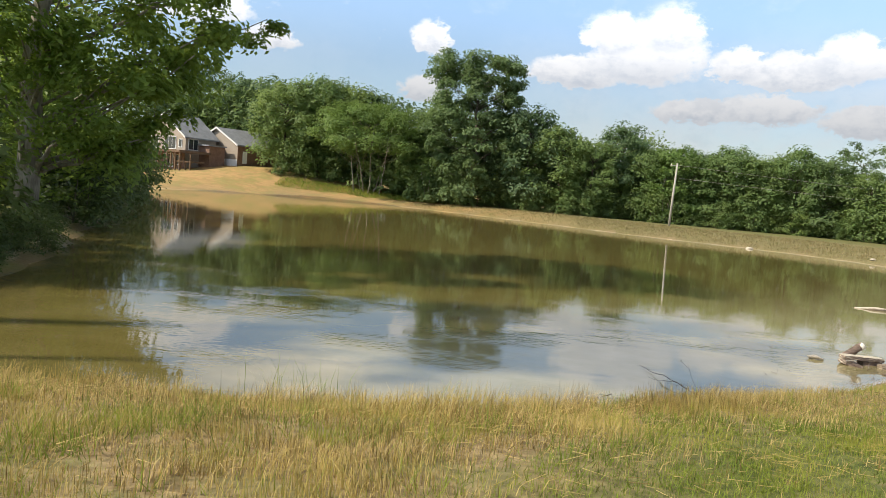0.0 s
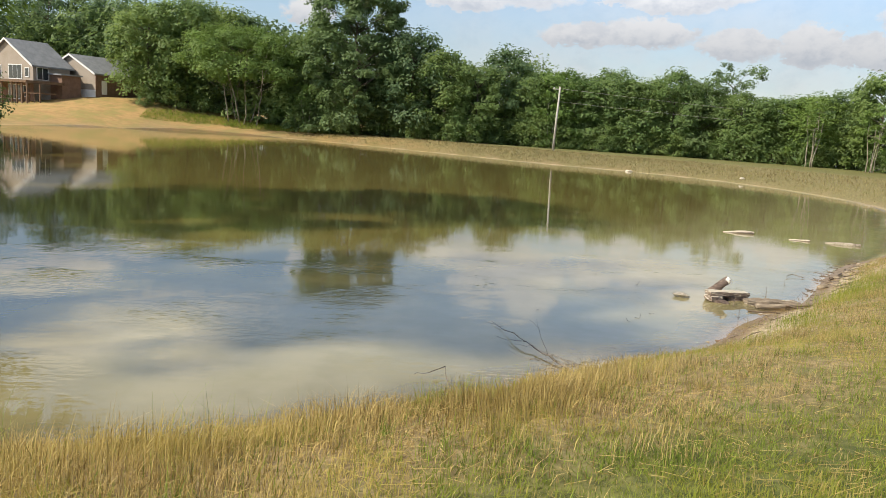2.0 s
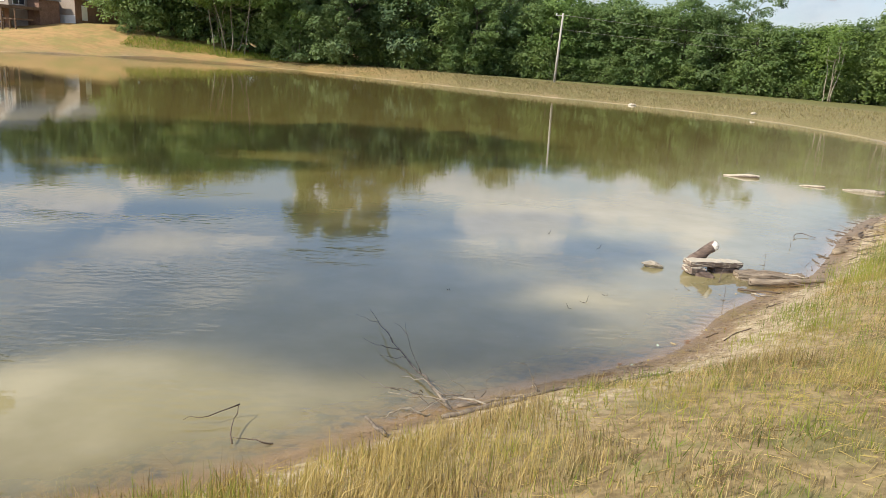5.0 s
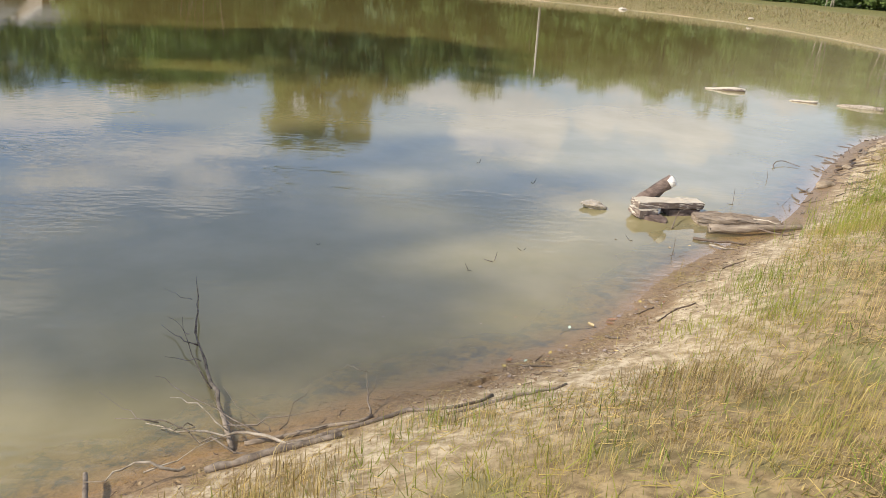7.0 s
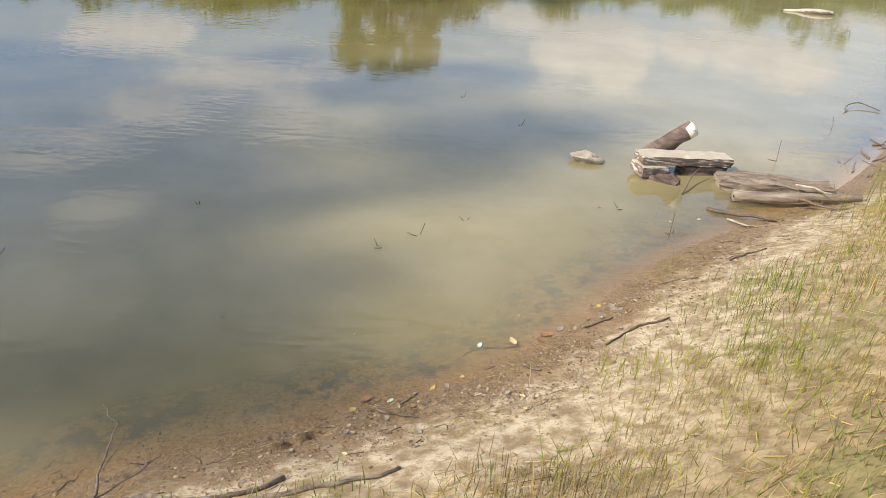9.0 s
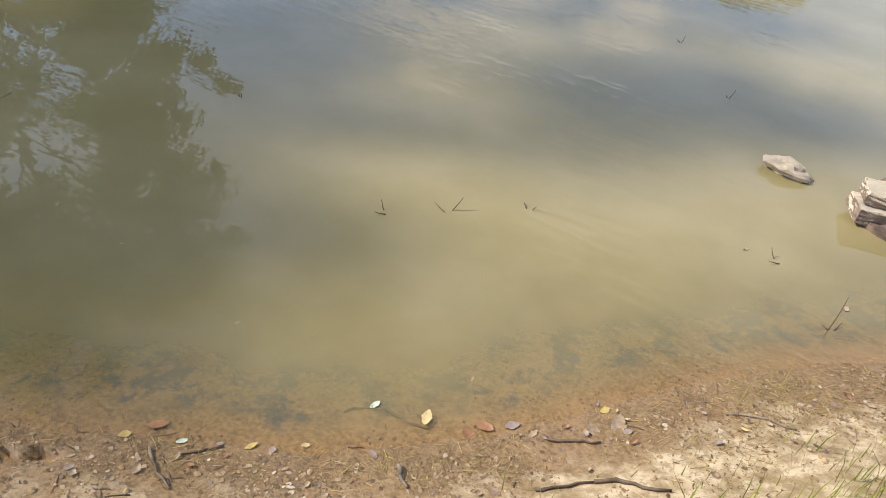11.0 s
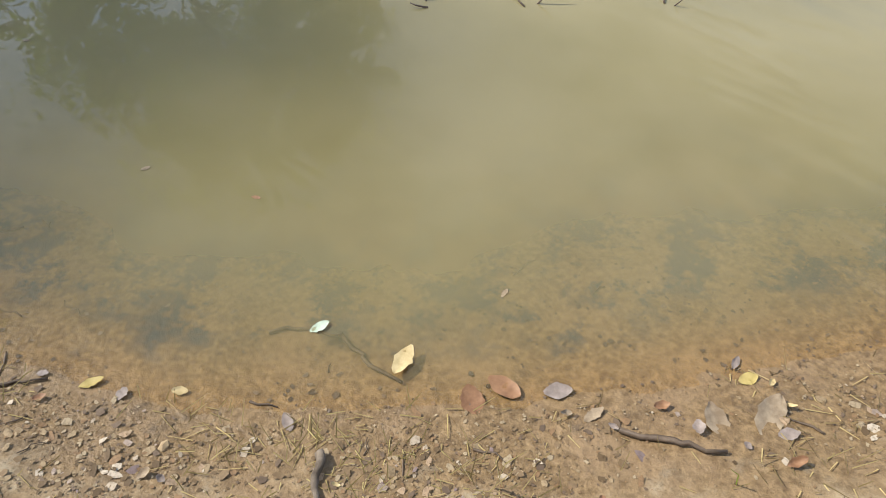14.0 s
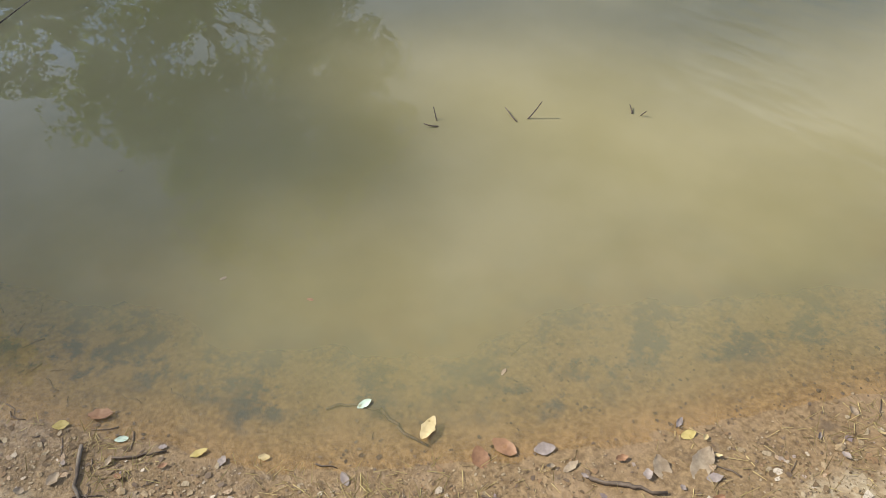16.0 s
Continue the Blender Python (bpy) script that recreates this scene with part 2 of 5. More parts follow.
def make_water_matter():
    m, n = material("pond water")
    at = world_place(n)
    murk = n.add("ShaderNodeAttribute", attribute_name="murk").outputs["Fac"]
    deep = n.add("ShaderNodeAttribute", attribute_name="deep").outputs["Fac"]
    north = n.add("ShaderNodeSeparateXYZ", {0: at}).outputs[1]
    swell = n.noise(n.vec("MULTIPLY", at, (1.0, 2.6, 1.0)), 1.1, 3, 0.5)
    ripple = n.noise(n.vec("MULTIPLY", at, (0.62, 1.5, 1.0)), 7.5, 1.5, 0.45)
    gust = n.ramp(n.noise(n.vec("MULTIPLY", at, (1.0, 1.8, 1.0)), 0.33, 3, 0.5), 0.46, 0.74)
    high = n.math("ADD", n.math("MULTIPLY", swell, 0.03), n.math("MULTIPLY", ripple, n.math("MULTIPLY_ADD", gust, n.ramp(north, 11.0, 22.0, 2.2, 0.12), 0.12)))
    bump = n.add("ShaderNodeBump", {"Height": high, "Strength": 0.1, "Distance": 0.06}).outputs[0]
    cloudy = n.ramp(n.noise(at, 0.8, 4, 0.55), 0.35, 0.68)
    silt = n.mix(cloudy, (0.285, 0.247, 0.118, 1), (0.34, 0.297, 0.162, 1))
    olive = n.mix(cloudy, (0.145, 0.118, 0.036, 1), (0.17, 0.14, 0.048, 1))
    dimmed = n.mix(cloudy, (0.13, 0.107, 0.031, 1), (0.158, 0.13, 0.043, 1))
    body = n.mix(deep, silt, n.mix(n.ramp(north, 20.0, 42.0), dimmed, olive))     # colour dimmed mid-pond to deepen the mirrored trees, lighter towards the far bank
    drift = n.math("MULTIPLY", n.math("SUBTRACT", n.noise(at, 1.7, 4, 0.5), 0.5), n.math("MULTIPLY", n.math("MULTIPLY", murk, n.math("SUBTRACT", 1.0, murk)), 2.2))
    murk = n.math("ADD", murk, drift, clamp=True)
    fresnel = n.add("ShaderNodeFresnel", {"IOR": 1.42, "Normal": bump}).outputs[0]
    fresnel = n.math("MINIMUM", fresnel, 0.72)      # ripples keep the far water from mirroring fully
    none = n.add("ShaderNodeBsdfDiffuse", {0: (0, 0, 0, 1)}).outputs[0]
    clear = n.add("ShaderNodeBsdfTransparent", {0: (0.96, 0.92, 0.82, 1)}).outputs[0]
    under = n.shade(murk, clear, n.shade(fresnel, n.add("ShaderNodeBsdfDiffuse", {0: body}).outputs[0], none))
    gloss = n.shade(fresnel, none, n.add("ShaderNodeBsdfGlossy", {0: (1, 1, 1, 1), "Roughness": 0.012, "Normal": bump}).outputs[0])
    n.add("ShaderNodeOutputMaterial", {0: n.add("ShaderNodeAddShader", {0: under, 1: gloss}).outputs[0]})
    return m


GROUND, WATER = make_ground_matter(), make_water_matter()
BARK = rough_matter("bark", (0.06, 0.045, 0.03), (0.19, 0.16, 0.12), 9, 0.9, 0.8, 0.03, (1, 1, 0.25))
OLD_TRUNK = rough_matter("grey trunk bark", (0.13, 0.11, 0.08), (0.36, 0.32, 0.26), 7, 0.9, 0.8, 0.03, (1, 1, 0.25))
GREY_WOOD = rough_matter("weathered grey wood", (0.14, 0.11, 0.075), (0.50, 0.44, 0.35), 20, 0.85, 0.6, 0.01, (1, 1, 1))
DARK_WOOD = rough_matter("wet dark wood", (0.055, 0.038, 0.025), (0.19, 0.14, 0.10), 14, 0.6, 0.7, 0.01)
STONE = rough_matter("limestone", (0.38, 0.32, 0.235), (0.68, 0.61, 0.50), 12, 0.85, 0.6, 0.01)
LEAF_FAR = leaf_matter("woodland leaves", (0.112, 0.188, 0.066), (0.235, 0.335, 0.115), (0.265, 0.345, 0.10), 0.5)
LEAF_PALE = leaf_matter("pale green leaves", (0.12, 0.20, 0.05), (0.21, 0.32, 0.08), (0.24, 0.33, 0.08), 0.45)
LEAF_DARK = leaf_matter("dark green leaves", (0.09, 0.155, 0.072), (0.18, 0.265, 0.12), (0.20, 0.28, 0.095), 0.48)
# leaf colour darkened to carry the shade beneath the left-hand trees
LEAF_SHADE = leaf_matter("shaded bank leaves", (0.04, 0.07, 0.02), (0.10, 0.145, 0.04), (0.13, 0.17, 0.045), 0.4)
LEAF_NEAR = leaf_matter("overhanging leaves", (0.08, 0.15, 0.032), (0.23, 0.34, 0.065), (0.33, 0.41, 0.07), 0.55)
DRY_GRASS = grass_matter("dry grass", ((0.14, 0.092, 0.028), (0.72, 0.55, 0.225), (0.47, 0.375, 0.11)))
BROWN_GRASS = grass_matter("brown stalks", ((0.14, 0.10, 0.042), (0.62, 0.495, 0.235), (0.37, 0.325, 0.115)))
BRANCH_WOOD = rough_matter("grey brown dead wood", (0.075, 0.056, 0.04), (0.29, 0.24, 0.185), 20, 0.85, 0.6, 0.01)
POLE_WOOD = rough_matter("silvered pole", (0.36, 0.33, 0.28), (0.55, 0.51, 0.45), 5, 0.85, 0.4, 0.01, (1, 1, 0.2))
MUDSTONE = rough_matter("brown stone", (0.16, 0.12, 0.075), (0.38, 0.31, 0.22), 12, 0.9, 0.7, 0.01)
BANK_GRASS = grass_matter("dull bank grass", ((0.20, 0.16, 0.07), (0.40, 0.33, 0.17), (0.27, 0.26, 0.10)))
GREEN_GRASS = grass_matter("green grass", ((0.09, 0.13, 0.02), (0.30, 0.385, 0.055), (0.36, 0.36, 0.06)))


# ---- mesh helpers ----
def mesh_np(name, verts, faces, mats, smooth=False):
    """A mesh from arrays: verts (n, 3), faces (m, 3) or (m, 4)."""
    me = bpy.data.meshes.new(name)
    verts, faces = np.asarray(verts, np.float32), np.asarray(faces, np.int32)
    k = faces.shape[1]
    me.vertices.add(len(verts))
    me.vertices.foreach_set("co", verts.ravel())
    me.loops.add(faces.size)
    me.loops.foreach_set("vertex_index", faces.ravel())
    me.polygons.add(len(faces))
    me.polygons.foreach_set("loop_start", np.arange(0, faces.size, k, dtype=np.int32))
    if smooth:
        me.polygons.foreach_set("use_smooth", np.ones(len(faces), bool))
    me.update(calc_edges=True)
    for m in mats if isinstance(mats, (list, tuple)) else [mats]:
        me.materials.append(m)
    return me


def joined(pieces):
    """Several (verts, faces) with faces of one size as one."""
    vs, fs, at = [], [], 0
    for v, f in pieces:
        vs.append(v)
        fs.append(np.asarray(f) + at)
        at += len(v)
    return np.concatenate(vs), np.concatenate(fs)


def tube(points, radii, sides=7, wobble=0.0, seed=0):
    """A closed tapered tube along points, in quads (the ends are fans of degenerate quads)."""
    rng = np.random.default_rng(seed)
    p, r = np.asarray(points, float), np.asarray(radii, float)
    d = np.gradient(p, axis=0)
    d /= np.linalg.norm(d, axis=1)[:, None] + 1e-9
    ref = np.where(np.abs(d[:, 2:3]) > 0.9, [[1.0, 0, 0]], [[0, 0, 1.0]])
    a = np.cross(d, ref)
    a /= np.linalg.norm(a, axis=1)[:, None] + 1e-9
    b = np.cross(d, a)
    ang = np.linspace(0, 2 * np.pi, sides, endpoint=False)
    rr = r[:, None] * (1 + wobble * rng.uniform(-1, 1, (len(p), sides)))
    v = p[:, None, :] + rr[..., None] * (np.cos(ang)[None, :, None] * a[:, None, :] + np.sin(ang)[None, :, None] * b[:, None, :])
    v = np.concatenate([v.reshape(-1, 3), p[:1], p[-1:]])
    i = np.arange(len(p) - 1)[:, None] * sides
    j = np.arange(sides)[None, :]
    f = np.stack([i + j, i + (j + 1) % sides, i + sides + (j + 1) % sides, i + sides + j], -1).reshape(-1, 4)
    n0, n1, last = len(p) * sides, len(p) * sides + 1, (len(p) - 1) * sides
    j = np.arange(0, sides - 1, 2)
    caps = [[n0, (q + 2) % sides, (q + 1) % sides, q] for q in range(0, sides - 1, 2)] + [[n1, last + q, last + (q + 1) % sides, last + (q + 2) % sides] for q in range(0, sides - 1, 2)]
    return v, np.concatenate([f, np.array(caps)])


def crooked(start, end, n, bend, seed):
    """A crooked line from start to end."""
    rng = np.random.default_rng(seed)
    t = np.linspace(0, 1, n)[:, None]
    s, e = np.asarray(start, float), np.asarray(end, float)
    size = np.linalg.norm(e - s)
    way = np.cumsum(rng.normal(0, 1, (n, 3)), axis=0)
    way -= way[0] + (way[-1] - way[0]) * t
    return s + (e - s) * t + way * bend * size / max(n, 1) ** 0.5


def part(name, me, parent=None, label=""):
    ob = new(name, me)
    if parent is not None:
        ob.parent = parent
    if label:
        tagged(ob, label)
    return ob


def thing(name, label, category, at=(0, 0, 0), turn=0.0, group="", kind=""):
    ob = new(name)
    ob.matrix_basis = pose(*at, 0, 0, turn)
    return tagged(ob, label, category, group, kind)


def block(x0, x1, y0, y1, z0, z1, bevel=0.0):
    bm = bmesh.new()
    bmesh.ops.create_cube(bm, size=1.0, matrix=Matrix.LocRotScale(((x0 + x1) / 2, (y0 + y1) / 2, (z0 + z1) / 2), None, (x1 - x0, y1 - y0, z1 - z0)))
    if bevel:
        bmesh.ops.bevel(bm, geom=bm.edges[:], offset=bevel, segments=1, affect="EDGES")
    return bm


def prism(outline, depth0, depth1):
    """An outline in x and z, drawn out along y."""
    bm = bmesh.new()
    front = [bm.verts.new((x, depth0, z)) for x, z in outline]
    back = [bm.verts.new((x, depth1, z)) for x, z in outline]
    bm.faces.new(front)
    bm.faces.new(back[::-1])
    for i in range(len(outline)):
        j = (i + 1) % len(outline)
        bm.faces.new((front[j], front[i], back[i], back[j]))
    bmesh.ops.recalc_face_normals(bm, faces=bm.faces)
    return bm


def bm_part(name, bm, mat, parent, label=""):
    me = bpy.data.meshes.new(name)
    bm.to_mesh(me)
    bm.free()
    me.materials.append(mat)
    return part(name, me, parent, label)


# ---- the lie of the land ----
NEAR_SHORE = ((31.2, 46.3), (29, 38.8), (25.3, 33.5), (21.8, 28), (18.9, 23.9), (16.4, 21.2), (14.4, 19.6), (12.5, 17.6), (11.3, 16.0), (10, 14.4), (8.8, 13.4),
              (7.9, 12.6), (7.35, 11.95), (7.0, 11.5), (6.6, 11.1), (6.2, 10.85), (5.6, 10.5), (4.9, 10.15), (4.3, 9.75), (3.5, 9.25), (2.5, 8.55), (1.5, 8.1), (0.6, 7.6),
              (-0.4, 7.15), (-1.5, 6.9), (-3.3, 6.75), (-5.2, 6.4))
FAR_SHORE = ((-8, 7.2), (-10.3, 10), (-11.3, 14), (-12.4, 17.5), (-15.5, 24), (-22, 37), (-31, 54), (-38.5, 70), (-42.5, 80), (-42.5, 90), (-36, 97), (-28, 102),
             (-20, 102.3), (-12.6, 100), (-4.5, 93.3), (2.5, 86.3), (8.7, 80), (13.8, 74), (18.8, 70.2), (23.4, 67), (27.3, 63), (30, 57.5), (31.2, 51.4))


def smooth_loop(points, steps=6):
    p = np.array(points, float)
    out = []
    for i in range(len(p)):
        a, b, c, d = p[i - 1], p[i], p[(i + 1) % len(p)], p[(i + 2) % len(p)]
        for t in np.arange(steps) / steps:
            out.append(0.5 * (2 * b + (c - a) * t + (2 * a - 5 * b + 4 * c - d) * t**2 + (3 * b - a - 3 * c + d) * t**3))
    return np.array(out)


SHORE = smooth_loop(NEAR_SHORE + FAR_SHORE)


def vnoise(x, y, scale, seed=0, octaves=3):
    """Smooth value noise, about -1 to 1."""
    total, amp, norm = 0.0, 1.0, 0.0
    for o in range(octaves):
        u, v = x * scale * 2**o + seed * 17.3 + o * 5.1, y * scale * 2**o + seed * 9.7 + o * 3.3
        i, j = np.floor(u), np.floor(v)
        f, g = u - i, v - j
        f, g = f * f * (3 - 2 * f), g * g * (3 - 2 * g)

        def h(a, b):
            s = np.sin(a * 127.1 + b * 311.7 + seed * 74.7) * 43758.5453
            return s - np.floor(s)
        total = total + amp * (2 * (h(i, j) * (1 - f) * (1 - g) + h(i + 1, j) * f * (1 - g) + h(i, j + 1) * (1 - f) * g + h(i + 1, j + 1) * f * g) - 1)
        norm += amp
        amp *= 0.5
    return total / norm


def shore_distance(x, y):
    """Metres from the water's edge: above 0 on land, below 0 in the pond."""
    x, y = np.asarray(x, float).ravel(), np.asarray(y, float).ravel()
    best, inside = np.full(len(x), 1e9), np.zeros(len(x), bool)
    for a, b in zip(SHORE, np.roll(SHORE, -1, axis=0)):
        e = b - a
        t = np.clip(((x - a[0]) * e[0] + (y - a[1]) * e[1]) / (e @ e), 0, 1)
        best = np.minimum(best, (x - a[0] - t * e[0]) ** 2 + (y - a[1] - t * e[1]) ** 2)
        if a[1] != b[1]:
            cross = ((a[1] > y) != (b[1] > y)) & (x < e[0] * (y - a[1]) / e[1] + a[0])
            inside ^= cross
    return np.where(inside, -1, 1) * np.sqrt(best)


def step(t):
    t = np.clip(t, 0, 1)
    return t * t * (3 - 2 * t)


HOOF = ((5.66, 10.36, 0.35), (5.76, 10.43, 0.5))


def land(x, y, d=None):
    """The ground's height, with d the distance from the shore."""
    x, y = np.asarray(x, float).ravel(), np.asarray(y, float).ravel()
    d = shore_distance(x, y) if d is None else d
    o = np.maximum(d, 0)
    far = step((y - 25) / 35)
    bank = (1.45 - 0.5 * far) * (1 - np.exp(-o**1.3 / (3 + 4 * far)))
    hill = 3.6 * step(1 - np.hypot(x + 38, y - 118) / 32) * (1 - np.exp(-o / 6))
    lumps = 0.06 * vnoise(x, y, 0.7, 1) * np.clip(o, 0, 1) + 0.012 * vnoise(x, y, 5.0, 2) * np.clip(0.25 + o, 0, 1)
    near = np.exp(-((x - 7) ** 2 + (y - 11) ** 2) / 12)
    lumps = lumps + near * (0.008 * vnoise(x, y, 13.0, 3))
    bed = -0.9 * (1 - np.exp(np.minimum(d, 0) * 0.17 / 0.9))
    z = np.where(d > 0, bank + hill + lumps, bed + lumps * 0.6)
    for hx, hy, turn in HOOF:
        u, v = (x - hx) * math.cos(turn) + (y - hy) * math.sin(turn), -(x - hx) * math.sin(turn) + (y - hy) * math.cos(turn)
        z = z - 0.085 * np.exp(-((u / 0.065) ** 2 + (v / 0.032) ** 2) ** 2) + 0.025 * np.exp(-((u / 0.09) ** 2 + (v / 0.055) ** 2) ** 2)
    return z


def spread(lo, hi, fine, reach, grow=1.12):
    """Coordinates at an even fine step from lo to hi, and ever wider ones out to reach on both sides."""
    mid = np.arange(lo, hi + fine / 2, fine)
    out, s = [], fine
    while not out or out[-1] < reach:
        s *= grow
        out.append((out[-1] if out else 0) + s)
    out = np.array(out)
    return np.concatenate([lo - out[::-1], mid, mid[-1] + out])


def sheet(xs, ys):
    gx, gy = np.meshgrid(xs, ys)
    w = len(xs)
    i = (np.arange(len(ys) - 1)[:, None] * w + np.arange(w - 1)[None, :]).ravel()
    return gx.ravel(), gy.ravel(), np.stack([i, i + 1, i + w + 1, i + w], -1)


def attribute(me, name, values):
    me.attributes.new(name, "FLOAT", "POINT").data.foreach_set("value", np.asarray(values, np.float32))


def make_ground():
    x, y, f = sheet(spread(4.6, 8.8, 0.027, 1800, 1.08), spread(9.6, 12.8, 0.027, 1800, 1.08))
    d = shore_distance(x, y)
    me = mesh_np("ground", np.stack([x, y, land(x, y, d)], -1), f, GROUND, True)
    attribute(me, "shore", d * (1 + 6 * step((y - 28) / 20)))
    attribute(me, "lawn", step((y - 76) / 8) * step((16 - x) / 26) * step((d + 0.5) / 1.5))
    attribute(me, "green", step((d - 2.6 - 2.4 * step((2.4 - x) / 3) + 0.8 * vnoise(x, y, 0.5, 7)) / 2.2) * (1 - step((y - 20) / 10)) + (0.45 + 0.3 * step((d - 14) / 6)) * step((d - 0.05) / 0.5) * step((y - 30) / 12) * step((x + 16) / 8) + step((-6 - x) / 3) * step((y - 6) / 3) * (1 - step((y - 74) / 6)) * step(d / 0.4))
    tagged(new("ground", me), "grassy pond bank of mud, pale soil and straw", "ground", kind="structure")


def make_water():
    x, y, f = sheet(spread(2.0, 9.5, 0.12, 60, 1.07), spread(7.0, 14.0, 0.12, 105, 1.05))
    d = shore_distance(x, y)
    keep = (d[f] < 0.6).any(axis=1)
    f = f[keep]
    used = np.unique(f)
    back = np.full(len(x), -1)
    back[used] = np.arange(len(used))
    x, y, d, f = x[used], y[used], d[used], back[f]
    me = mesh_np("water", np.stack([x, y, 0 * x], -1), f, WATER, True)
    depth = np.maximum(-land(x, y, d), 0)
    attribute(me, "murk", 1 - np.exp(-depth / 0.074))
    attribute(me, "deep", np.maximum(step((-d - 1.6) / 9.0), step((-0.5 - x) / 4)))
    tagged(new("water", me), "murky olive brown pond water, almost still", "water", kind="structure")


make_ground()
make_water()


# ---- trees ----
def leaf_cards(centres, ways, length, width, rng, fold=0.25):
    """Diamond-shaped leaves: base, two sides, tip; ways are their rough normals."""
    n = len(centres)
    nor = ways + rng.normal(0, 0.4, (n, 3))
    nor /= np.linalg.norm(nor, axis=1)[:, None]
    a = np.cross(nor, rng.normal(0, 1, (n, 3)))
    a /= np.linalg.norm(a, axis=1)[:, None] + 1e-9
    b = np.cross(nor, a)
    ln, wd = length * rng.uniform(0.6, 1.25, (n, 1)), width * rng.uniform(0.7, 1.2, (n, 1))
    v = np.stack([centres - a * ln / 2, centres + b * wd / 2 + nor * wd * fold, centres + a * ln / 2, centres - b * wd / 2 + nor * wd * fold], 1).reshape(-1, 3)
    i = np.arange(n) * 4
    f = np.concatenate([np.stack([i, i + 1, i + 2], -1), np.stack([i, i + 2, i + 3], -1)])
    return v, f


def foliage(heads, sizes, each, leaf, rng, droop=0.0, knots=7):
    """Leaves round each head: knots of leaves set on its upper and outer sides, in flat sprays."""
    c, w = [], []
    for (hx, hy, hz), size in zip(heads, sizes):
        g = rng.normal(0, 1, (knots, 3))
        g[:, 2] = np.abs(g[:, 2]) * 0.9 - 0.25
        g /= np.linalg.norm(g, axis=1)[:, None]
        knot = g * size * rng.uniform(0.55, 1.0, (knots, 1)) * np.array([1, 1, 0.75])
        k = rng.integers(0, knots, each)
        off = knot[k] + np.clip(rng.normal(0, 1, (each, 3)), -1.35, 1.35) * size * np.array([0.30, 0.30, 0.22])
        off[:, 2] -= droop * np.abs(rng.normal(0, 1, each)) * size
        c.append(off + (hx, hy, hz))
        w.append(g[k] * 0.7 + off / size * 0.35 + np.array([0, 0, 0.75]))
    return leaf_cards(np.concatenate(c), np.concatenate(w), leaf * 1.35, leaf * 0.75, rng)


